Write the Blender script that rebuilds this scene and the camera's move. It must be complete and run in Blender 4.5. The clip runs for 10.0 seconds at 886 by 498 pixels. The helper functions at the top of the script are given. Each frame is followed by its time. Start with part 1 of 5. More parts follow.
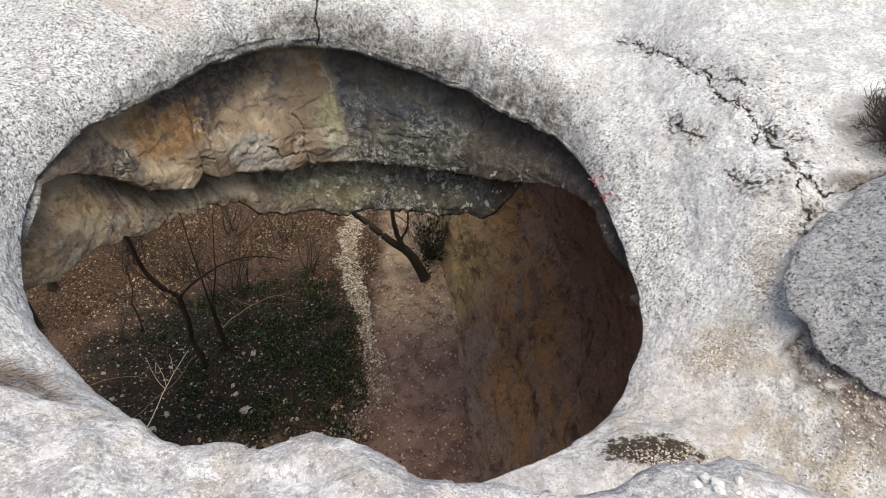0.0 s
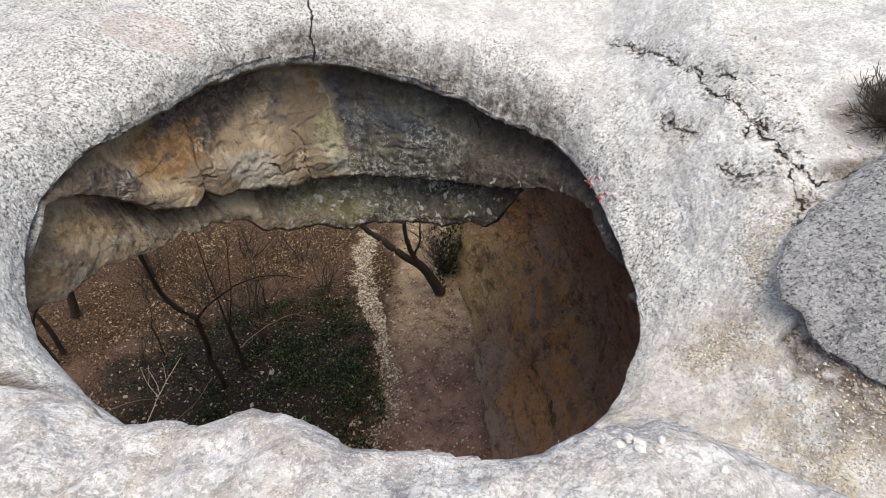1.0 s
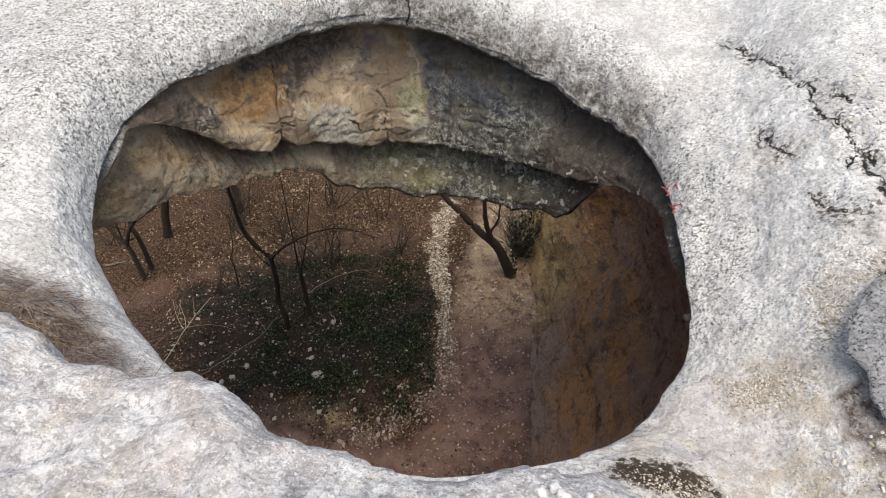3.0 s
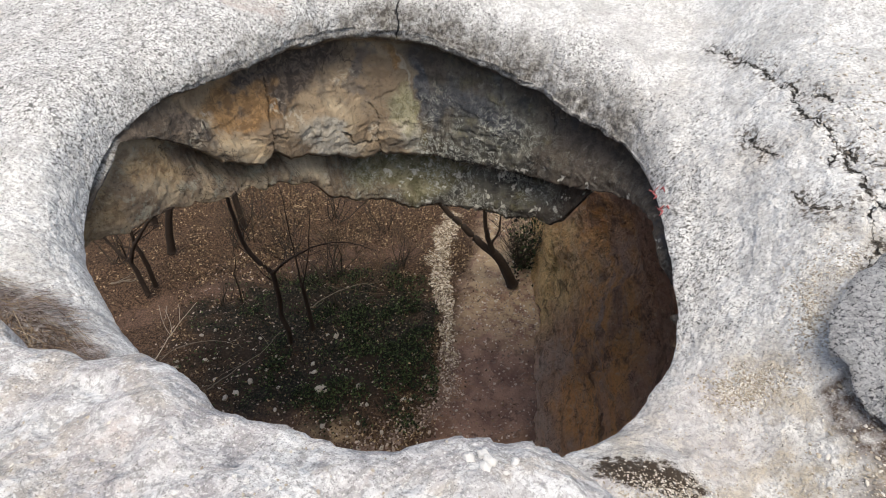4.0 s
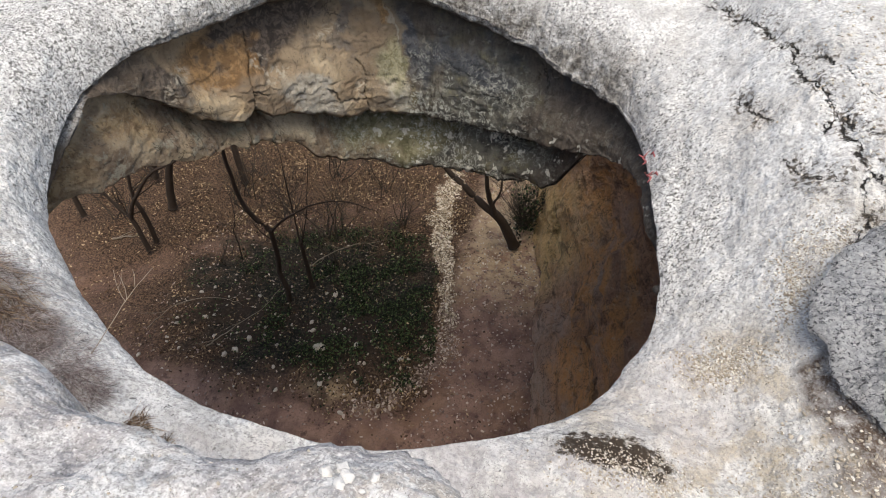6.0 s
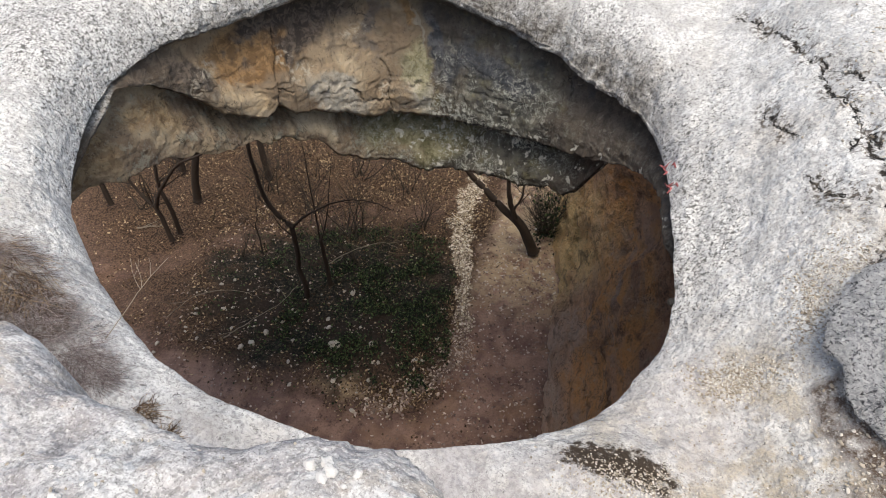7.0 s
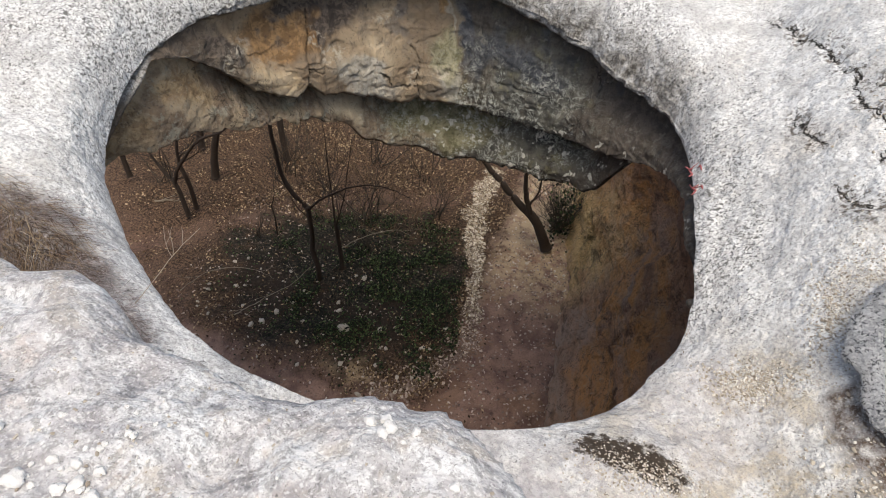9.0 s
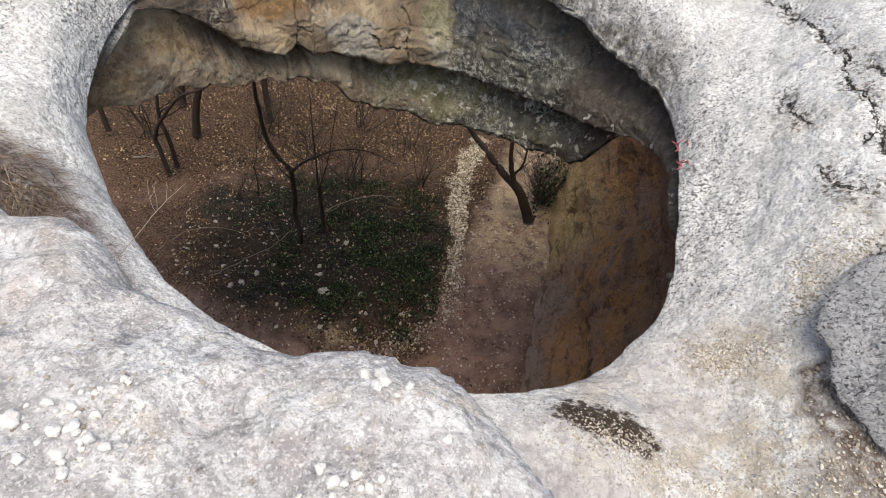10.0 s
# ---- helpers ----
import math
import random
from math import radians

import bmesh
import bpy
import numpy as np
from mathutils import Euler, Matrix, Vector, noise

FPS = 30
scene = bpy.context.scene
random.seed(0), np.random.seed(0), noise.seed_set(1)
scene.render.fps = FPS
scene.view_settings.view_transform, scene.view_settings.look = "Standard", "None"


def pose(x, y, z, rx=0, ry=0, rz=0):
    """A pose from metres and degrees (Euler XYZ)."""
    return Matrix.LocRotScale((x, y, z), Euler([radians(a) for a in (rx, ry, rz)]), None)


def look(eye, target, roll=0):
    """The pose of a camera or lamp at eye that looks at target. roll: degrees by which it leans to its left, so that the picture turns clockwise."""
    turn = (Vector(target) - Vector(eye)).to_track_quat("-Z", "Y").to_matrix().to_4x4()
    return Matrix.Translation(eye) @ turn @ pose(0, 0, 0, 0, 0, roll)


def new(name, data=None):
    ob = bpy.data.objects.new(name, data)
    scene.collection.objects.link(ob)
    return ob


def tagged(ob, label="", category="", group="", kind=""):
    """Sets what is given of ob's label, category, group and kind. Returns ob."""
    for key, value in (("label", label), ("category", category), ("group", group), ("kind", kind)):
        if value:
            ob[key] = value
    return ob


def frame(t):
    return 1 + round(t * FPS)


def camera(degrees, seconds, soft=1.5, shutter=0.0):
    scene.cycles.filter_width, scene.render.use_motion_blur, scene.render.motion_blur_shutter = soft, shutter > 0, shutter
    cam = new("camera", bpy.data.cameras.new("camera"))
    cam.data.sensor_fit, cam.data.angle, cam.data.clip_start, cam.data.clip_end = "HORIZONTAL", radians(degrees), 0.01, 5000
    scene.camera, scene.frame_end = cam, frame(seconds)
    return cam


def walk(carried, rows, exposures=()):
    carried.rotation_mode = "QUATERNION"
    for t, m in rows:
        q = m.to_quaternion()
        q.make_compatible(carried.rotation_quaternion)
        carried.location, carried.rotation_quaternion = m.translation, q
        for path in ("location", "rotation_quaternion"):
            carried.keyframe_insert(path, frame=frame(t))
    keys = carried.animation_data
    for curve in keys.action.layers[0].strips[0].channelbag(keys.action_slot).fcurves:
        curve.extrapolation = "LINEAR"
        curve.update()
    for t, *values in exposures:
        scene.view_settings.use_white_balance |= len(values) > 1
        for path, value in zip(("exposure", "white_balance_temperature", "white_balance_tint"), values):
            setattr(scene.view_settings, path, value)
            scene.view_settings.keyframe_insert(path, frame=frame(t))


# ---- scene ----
cam = camera(69.8, 10.0, soft=0.5)
PATH = [
    (0, (-0.105, 0.011, 12.135), (-0.068, 1.556, 10.866), 1.7),
    (0.5, (0.02, -0.061, 12.116), (-0.01, 1.509, 10.878), -0.9),
    (1, (0.11, -0.083, 12.088), (0.081, 1.496, 10.86), -2.0),
    (1.5, (0.169, -0.052, 12.082), (0.208, 1.513, 10.837), -1.6),
    (1.8, (0.208, -0.003, 12.09), (0.207, 1.565, 10.849), -0.6),
    (2, (0.227, 0.034, 12.073), (0.179, 1.568, 10.79), 0.2),
    (2.5, (0.266, 0.074, 12.061), (0.068, 1.583, 10.763), 1.2),
    (2.7, (0.307, 0.072, 12.067), (0.064, 1.572, 10.767), 1.7),
    (3.8, (0.522, 0.019, 12.032), (0.165, 1.538, 10.782), 0.2),
    (4, (0.546, 0.009, 12.032), (0.227, 1.535, 10.779), -0.1),
    (4.5, (0.589, 0.105, 12.018), (0.358, 1.631, 10.747), -0.7),
    (5, (0.617, 0.185, 12.006), (0.45, 1.705, 10.716), -0.5),
    (5.5, (0.71, 0.2, 11.988), (0.465, 1.669, 10.653), -0.4),
    (5.7, (0.744, 0.215, 11.982), (0.461, 1.658, 10.627), -0.4),
    (6.8, (0.812, 0.226, 11.974), (0.411, 1.654, 10.632), 0.9),
    (7, (0.824, 0.229, 11.974), (0.426, 1.653, 10.628), 0.7),
    (7.5, (0.83, 0.216, 11.956), (0.392, 1.591, 10.572), -0.5),
    (8, (0.818, 0.195, 11.951), (0.303, 1.54, 10.563), -0.3),
    (8.5, (0.786, 0.175, 11.961), (0.267, 1.537, 10.592), 2.0),
    (9, (0.743, 0.14, 11.977), (0.323, 1.539, 10.611), 3.4),
    (9.5, (0.692, 0.113, 11.978), (0.282, 1.483, 10.58), 6.0),
    (10, (0.72, 0.111, 11.967), (0.383, 1.465, 10.534), 7.3),
]
walk(cam, [(t, look(eye, target, roll)) for t, eye, target, roll in PATH], [(0.0, 0.77, 7050, 6.5), (10.0, 0.77, 7050, 6.5)])


# ---- light ----
SUN_EL, SUN_AZ = 70.0, 155.0
world = bpy.data.worlds.new("sky")
scene.world = world
world.use_nodes = True
wn = world.node_tree
sky = wn.nodes.new("ShaderNodeTexSky")
sky.sky_type, sky.sun_disc = "NISHITA", False
sky.sun_elevation, sky.sun_rotation = radians(SUN_EL), radians(SUN_AZ)
sky.air_density, sky.dust_density, sky.ozone_density = 0.8, 3.0, 0.8
wn.links.new(sky.outputs[0], wn.nodes["Background"].inputs[0])
wn.nodes["Background"].inputs[1].default_value = 0.13
sun_data = bpy.data.lights.new("sun", "SUN")
sun_data.energy, sun_data.angle, sun_data.color = 0.95, radians(45), (1.0, 0.97, 0.93)
sun = new("sun", sun_data)
el, az = radians(SUN_EL), radians(SUN_AZ)
sun.matrix_basis = look((40 * math.sin(az) * math.cos(el), 40 * math.cos(az) * math.cos(el), 40 * math.sin(el)), (0, 0, 0))


# ---- material kit ----
class Kit:
    """A small builder for node materials."""

    def __init__(self, name, rough=0.9, spec=0.25):
        self.mat = bpy.data.materials.new(name)
        self.mat.use_nodes = True
        self.t = self.mat.node_tree
        self.bsdf = self.t.nodes["Principled BSDF"]
        self.bsdf.inputs["Roughness"].default_value = rough
        self.bsdf.inputs["Specular IOR Level"].default_value = spec
        geo = self.t.nodes.new("ShaderNodeNewGeometry")
        self.pos = geo.outputs["Position"]
        self.island = geo.outputs["Random Per Island"]

    def put(self, sock, v):
        if isinstance(v, bpy.types.NodeSocket):
            self.t.links.new(v, sock)
        elif isinstance(v, (tuple, list)) and len(v) == 3 and sock.type == "RGBA":
            sock.default_value = (*v, 1)
        else:
            sock.default_value = v

    def scaled(self, x, y, z, v=None):
        n = self.t.nodes.new("ShaderNodeVectorMath")
        n.operation = "MULTIPLY"
        self.put(n.inputs[0], v or self.pos)
        n.inputs[1].default_value = (x, y, z)
        return n.outputs[0]

    def noise(self, scale, detail=4, rough=0.6, v=None, warp=0.0, offset=0.0):
        n = self.t.nodes.new("ShaderNodeTexNoise")
        p = v or self.pos
        if offset:
            m = self.t.nodes.new("ShaderNodeVectorMath")
            self.put(m.inputs[0], p)
            m.inputs[1].default_value = (offset, offset * 0.7, -offset)
            p = m.outputs[0]
        self.put(n.inputs["Vector"], p)
        n.inputs["Scale"].default_value, n.inputs["Detail"].default_value = scale, detail
        n.inputs["Roughness"].default_value, n.inputs["Distortion"].default_value = rough, warp
        return n.outputs["Fac"]

    def cells(self, scale, feature="F1", v=None, out="Distance"):
        n = self.t.nodes.new("ShaderNodeTexVoronoi")
        n.feature = feature
        self.put(n.inputs["Vector"], v or self.pos)
        n.inputs["Scale"].default_value = scale
        return n.outputs[out]

    def ramp(self, v, lo, hi, a=0.0, b=1.0):
        n = self.t.nodes.new("ShaderNodeMapRange")
        n.interpolation_type = "SMOOTHSTEP"
        for k, x in zip(("Value", "From Min", "From Max", "To Min", "To Max"), (v, lo, hi, a, b)):
            self.put(n.inputs[k], x)
        return n.outputs["Result"]

    def math(self, op, a, b=0.0):
        n = self.t.nodes.new("ShaderNodeMath")
        n.operation = op
        self.put(n.inputs[0], a)
        self.put(n.inputs[1], b)
        return n.outputs[0]

    def mix(self, f, a, b, mode="MIX"):
        n = self.t.nodes.new("ShaderNodeMix")
        n.data_type, n.blend_type = "RGBA", mode
        self.put(n.inputs[0], f)
        self.put(n.inputs[6], a)
        self.put(n.inputs[7], b)
        return n.outputs[2]

    def attr(self, name):
        n = self.t.nodes.new("ShaderNodeAttribute")
        n.attribute_name = name
        return n.outputs["Fac"]

    def axis(self, k):
        n = self.t.nodes.new("ShaderNodeSeparateXYZ")
        self.put(n.inputs[0], self.pos)
        return n.outputs[k]

    def bump(self, h, strength=0.5, distance=0.02):
        n = self.t.nodes.new("ShaderNodeBump")
        n.inputs["Strength"].default_value, n.inputs["Distance"].default_value = strength, distance
        self.put(n.inputs["Height"], h)
        self.t.links.new(n.outputs[0], self.bsdf.inputs["Normal"])

    def done(self, colour):
        self.put(self.bsdf.inputs["Base Color"], colour)
        return self.mat


def make_limestone():
    k = Kit("weathered_limestone", 0.92, 0.2)
    x, y = k.axis(0), k.axis(1)
    patch = k.noise(5.5, 4, 0.6, warp=0.8, offset=15)
    fine = k.noise(30, 6, 0.75)
    hump = k.attr("hump")
    mottle = k.noise(3.2, 9, 0.72, warp=0.3, offset=101)
    crisp = k.noise(15, 7, 0.72, warp=0.5, offset=103)
    col = k.mix(k.ramp(mottle, 0.40, 0.56), (0.60, 0.592, 0.57), (0.82, 0.812, 0.785))
    col = k.mix(k.ramp(crisp, 0.52, 0.62, 0, 0.5), col, (0.50, 0.49, 0.475))
    col = k.mix(k.ramp(patch, 0.57, 0.72, 0, 0.45), col, (0.47, 0.47, 0.475))
    col = k.mix(k.ramp(k.noise(1.4, 4, 0.6, offset=21), 0.54, 0.72, 0, 0.35), col, (0.66, 0.59, 0.50))
    col = k.mix(k.math("MULTIPLY", hump, 0.55), col, (0.54, 0.515, 0.51))
    grey = k.ramp(k.noise(11, 8, 0.72, offset=51, warp=0.6), 0.47, 0.60, 0.0, 0.6)
    col = k.mix(k.math("MULTIPLY", hump, grey), col, (0.44, 0.41, 0.415))
    col = k.mix(k.math("MULTIPLY", hump, k.ramp(k.noise(5, 7, 0.68, offset=57), 0.55, 0.66, 0, 0.6)), col, (0.52, 0.43, 0.38))
    col = k.mix(k.math("MULTIPLY", hump, k.ramp(k.noise(8, 5, 0.66, offset=141, warp=0.9), 0.50, 0.58, 0, 0.75)), col, (0.37, 0.345, 0.345))
    col = k.mix(k.math("MULTIPLY", hump, k.ramp(k.noise(4.2, 6, 0.68, offset=147, warp=0.8), 0.52, 0.60, 0, 0.65)), col, (0.47, 0.415, 0.35))
    col = k.mix(k.math("MULTIPLY", hump, k.ramp(k.noise(6.5, 5, 0.66, offset=151, warp=0.6), 0.53, 0.60, 0, 0.8)), col, (0.74, 0.735, 0.72))
    col = k.mix(k.math("MULTIPLY", hump, k.ramp(k.noise(34, 5, 0.72, offset=157, warp=0.9), 0.57, 0.64, 0, 0.55)), col, (0.18, 0.165, 0.16))
    col = k.mix(k.math("MULTIPLY", hump, k.ramp(k.noise(17, 6, 0.7, offset=58), 0.59, 0.66, 0, 0.6)), col, (0.78, 0.77, 0.75))
    col = k.mix(k.math("MULTIPLY", k.attr("ochre"), k.ramp(k.noise(4, 8, 0.7, offset=61), 0.44, 0.58, 0.05, 0.85)), col, (0.47, 0.39, 0.27))
    # dark earth, and the shadow under the boulder's edge painted with it
    col = k.mix(k.math("MULTIPLY", k.attr("soil_and_shade"), k.ramp(k.noise(9, 5, 0.7, offset=67), 0.25, 0.5)), col, (0.10, 0.07, 0.052))
    # fine grey weathering over all of it
    grain = k.ramp(k.noise(44, 5, 0.76, offset=211, warp=0.4), 0.50, 0.57, 0, 0.62)
    col = k.mix(grain, col, (0.28, 0.27, 0.258))
    col = k.mix(k.ramp(k.noise(13, 6, 0.74, offset=217, warp=0.5), 0.50, 0.58, 0, 0.38), col, (0.36, 0.342, 0.335))
    # dark lichen in short specks, thick in places and thin in others
    where = k.math("ADD", k.noise(1.7, 5, 0.65, warp=0.6, offset=71), k.attr("lichen"))
    dots = k.noise(36, 4, 0.68, offset=3, warp=0.7)
    dots2 = k.noise(70, 3, 0.66, offset=33, warp=0.8)
    dots3 = k.noise(190, 3, 0.7, offset=93, warp=1.2)
    thick = k.ramp(where, 0.32, 1.0, 0.70, 0.548)
    bare = k.ramp(k.noise(38, 2, 0.6, offset=83, warp=1.5), 0.55, 0.60)
    col = k.mix(k.math("MULTIPLY", k.math("MULTIPLY", bare, k.ramp(where, 0.5, 1.0, 0.1, 0.8)), k.ramp(hump, 0, 1, 1, 0)), col, (0.86, 0.855, 0.83))
    a = k.ramp(k.math("SUBTRACT", dots, thick), 0.0, 0.03)
    b = k.ramp(k.math("SUBTRACT", dots2, k.math("ADD", thick, 0.015)), 0.0, 0.035)
    col = k.mix(k.math("MULTIPLY", a, k.ramp(hump, 0, 1, 0.93, 0.0)), col, (0.115, 0.112, 0.104))
    col = k.mix(k.math("MULTIPLY", b, k.ramp(hump, 0, 1, 0.9, 0.3)), col, (0.125, 0.122, 0.114))
    c = k.ramp(k.math("SUBTRACT", dots3, k.math("SUBTRACT", thick, 0.05)), 0.0, 0.05)
    col = k.mix(k.math("MULTIPLY", c, k.ramp(hump, 0, 1, 0.0, 0.75)), col, (0.13, 0.125, 0.12))
    col = k.mix(k.math("MULTIPLY", k.ramp(k.noise(150, 2, 0.6, offset=81), 0.56, 0.64), k.ramp(hump, 0, 1, 0.12, 0.5)), col, (0.84, 0.83, 0.80))
    # small scattered pits and dashes
    dash = k.noise(1.0, 3, 0.65, v=k.scaled(26, 40, 34), warp=0.9, offset=91)
    col = k.mix(k.math("MULTIPLY", k.ramp(dash, 0.64, 0.68), k.ramp(hump, 0, 1, 0.8, 0.0)), col, (0.09, 0.085, 0.076))
    col = k.mix(k.math("MULTIPLY", k.attr("ring"), k.ramp(k.noise(7, 5, 0.65, offset=171), 0.34, 0.46)), col, (0.46, 0.38, 0.335))
    # shading of the rolled lip, painted as a dark grey-brown band
    lip_shade = k.math("MULTIPLY", k.attr("lip_shade"), k.ramp(k.noise(6, 5, 0.66, offset=177, warp=0.6), 0.34, 0.58, 0.3, 0.95))
    col = k.mix(lip_shade, col, k.mix(k.ramp(k.noise(25, 4, 0.7, offset=179), 0.45, 0.58), (0.07, 0.06, 0.05), (0.25, 0.235, 0.205)))
    col = k.mix(k.math("MULTIPLY", k.attr("mauve"), k.ramp(k.noise(3.5, 7, 0.7, offset=201, warp=0.5), 0.36, 0.56, 0.15, 0.9)), col, k.mix(k.ramp(crisp, 0.42, 0.58), (0.36, 0.335, 0.335), (0.56, 0.53, 0.525)))
    # fissures filled with dark soil
    wander = k.math("MULTIPLY", k.math("SUBTRACT", k.noise(8, 8, 0.74, offset=23), 0.5), 0.22)
    width = k.ramp(k.noise(7, 4, 0.66, offset=123), 0.42, 0.60, 0.003, 0.019)
    fissure = 0.0
    for key in ("seam_main", "seam_side", "seam_branch"):
        gap = k.math("ABSOLUTE", k.math("ADD", k.attr(key), wander))
        fissure = k.math("MAXIMUM", fissure, k.ramp(k.math("DIVIDE", gap, width), 0.4, 1.0, 1, 0))
    fissure = k.math("MULTIPLY", fissure, k.ramp(k.attr("crack"), 0.2, 0.5))
    col = k.mix(fissure, col, (0.03, 0.027, 0.024))
    rubble = k.math("MULTIPLY", k.ramp(k.noise(24, 6, 0.76, offset=29), 0.50, 0.57), k.math("MULTIPLY", k.ramp(k.attr("crack"), 0.25, 0.9, 0, 0.95), k.ramp(k.noise(3.6, 4, 0.62, offset=129), 0.42, 0.56)))
    col = k.mix(rubble, col, k.mix(k.ramp(fine, 0.4, 0.6), (0.05, 0.042, 0.034), (0.20, 0.17, 0.14)))
    joint = k.math("ABSOLUTE", k.math("ADD", k.math("ADD", x, k.math("MULTIPLY", y, 0.16)), k.math("ADD", k.math("MULTIPLY", k.noise(6, 3, 0.6, offset=19), 0.16), 0.185)))
    joint = k.math("MULTIPLY", k.ramp(joint, 0.004, 0.013, 1, 0), k.math("MULTIPLY", k.ramp(y, 5.7, 5.9), k.ramp(y, 6.9, 7.3, 1, 0)))
    col = k.mix(joint, col, (0.03, 0.03, 0.03))
    col = k.mix(k.ramp(k.math("ADD", k.attr("moss"), k.math("MULTIPLY", k.noise(13, 6, 0.78, offset=95), 3.0)), 1.85, 2.25), col, k.mix(fine, (0.02, 0.016, 0.012), (0.10, 0.075, 0.055)))
    # the inner face and the underside: ochre and grey rock with lichen
    cloud = k.noise(1.5, 6, 0.64, offset=5, warp=0.5)
    blot = k.noise(3.4, 6, 0.66, offset=43, warp=0.4)
    chip = k.noise(9, 6, 0.70, offset=87, warp=0.5)
    band, greyness = k.attr("band"), k.attr("grey")

    def stain(base, key, colour, lo=0.40, hi=0.60, most=0.92):
        """Lays a stain over base where its mark is strong, broken up by the blotches."""
        m = k.math("MULTIPLY", k.attr(key), 1.25)
        return k.mix(k.ramp(k.math("ADD", m, k.math("MULTIPLY", k.math("SUBTRACT", blot, 0.5), 0.5)), lo - 0.05, hi + 0.6, 0, most), base, colour)

    tan = k.mix(k.ramp(cloud, 0.38, 0.60), (0.24, 0.175, 0.115), (0.36, 0.275, 0.18))
    tan = k.mix(k.ramp(blot, 0.52, 0.62, 0, 0.55), tan, (0.20, 0.165, 0.125))
    tan = stain(tan, "ochre_in", k.mix(k.ramp(chip, 0.42, 0.58), (0.20, 0.115, 0.052), (0.38, 0.225, 0.10)))
    tan = stain(tan, "cream", k.mix(k.ramp(cloud, 0.40, 0.58), (0.42, 0.31, 0.185), (0.55, 0.435, 0.29)))
    tan = stain(tan, "ash", k.mix(k.ramp(chip, 0.40, 0.60), (0.40, 0.36, 0.29), (0.54, 0.50, 0.42)))
    lower = k.mix(k.ramp(k.noise(2.6, 5, 0.64, offset=183), 0.42, 0.58), (0.19, 0.14, 0.098), (0.40, 0.315, 0.21))
    lower = k.mix(k.ramp(k.noise(5, 5, 0.66, offset=187), 0.54, 0.62, 0, 0.7), lower, (0.34, 0.33, 0.26))
    lower = stain(lower, "cream", (0.56, 0.47, 0.33))
    lower = stain(lower, "ochre_in", k.mix(k.ramp(chip, 0.42, 0.58), (0.24, 0.155, 0.08), (0.44, 0.32, 0.18)))
    tan = k.mix(k.ramp(band, 0.98, 1.02, 0, 0.95), tan, lower)
    # soot patches, with the shade under lip and ledge painted in
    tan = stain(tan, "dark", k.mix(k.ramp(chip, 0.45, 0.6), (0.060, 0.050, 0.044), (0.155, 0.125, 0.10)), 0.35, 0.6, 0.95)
    slate = k.mix(k.ramp(k.noise(2.4, 6, 0.68, offset=9), 0.42, 0.62), (0.060, 0.060, 0.055), (0.165, 0.158, 0.13))
    slate = k.mix(k.ramp(k.noise(2.3, 5, 0.62, offset=31), 0.52, 0.64, 0, 0.6), slate, (0.20, 0.18, 0.085))
    slate = stain(slate, "ochre_in", (0.24, 0.155, 0.068))
    slate = stain(slate, "ash", k.mix(k.ramp(chip, 0.42, 0.6), (0.25, 0.245, 0.205), (0.42, 0.405, 0.34)))
    inner = k.mix(greyness, tan, slate)
    inner = stain(inner, "blue", k.mix(k.ramp(chip, 0.40, 0.62), (0.050, 0.055, 0.066), (0.125, 0.13, 0.138)), 0.35, 0.6, 0.93)
    inner = stain(inner, "drip", (0.34, 0.31, 0.25), 0.35, 0.6, 0.8)
    inner = stain(inner, "umber", k.mix(k.ramp(chip, 0.4, 0.6), (0.075, 0.062, 0.052), (0.13, 0.108, 0.088)), 0.35, 0.6, 0.9)
    inner = stain(inner, "olive", k.mix(k.ramp(chip, 0.40, 0.58), (0.17, 0.16, 0.085), (0.36, 0.335, 0.215)), 0.40, 0.55, 0.9)
    streak = k.noise(1.0, 4, 0.55, v=k.scaled(4.0, 4.0, 0.3), offset=69)
    inner = k.mix(k.math("MULTIPLY", k.ramp(streak, 0.54, 0.64, 0, 0.55), k.math("MULTIPLY", greyness, k.ramp(band, 0.9, 1.0, 1, 0.3))), inner, (0.055, 0.058, 0.066))
    # lichen: pale flecks and open rings, thick in patches
    patchy = k.math("MULTIPLY", k.ramp(k.noise(1.9, 5, 0.64, offset=13), 0.40, 0.52), k.ramp(k.math("ADD", band, k.math("MULTIPLY", cloud, 0.5)), 0.62, 1.0))
    patchy = k.math("MULTIPLY", patchy, k.ramp(k.math("SUBTRACT", greyness, k.attr("umber")), 0.0, 0.9, 0.12, 1))
    curl = k.math("ABSOLUTE", k.math("SUBTRACT", k.noise(11, 3, 0.6, offset=2, warp=1.2), 0.56))
    inner = k.mix(k.math("MULTIPLY", k.ramp(curl, 0.014, 0.034, 0.9, 0), patchy), inner, (0.48, 0.49, 0.43))
    inner = k.mix(k.math("MULTIPLY", k.ramp(k.noise(17, 5, 0.72, offset=22, warp=0.6), 0.54, 0.60, 0, 0.85), patchy), inner, (0.46, 0.47, 0.41))
    inner = k.mix(k.math("MULTIPLY", k.ramp(k.noise(8, 3, 0.6, offset=37), k.ramp(band, 0.98, 1.02, 0.62, 0.59), 0.64), k.math("MULTIPLY", k.ramp(band, 0.7, 1.0, 0.1, 1.0), k.ramp(greyness, 0.0, 0.7, 0.08, 1))), inner, (0.66, 0.65, 0.57))
    inner = k.mix(k.math("MULTIPLY", k.attr("spall"), k.ramp(k.noise(13, 5, 0.7, offset=97, warp=0.6), 0.50, 0.58, 0, 0.75)), inner, (0.50, 0.445, 0.35))
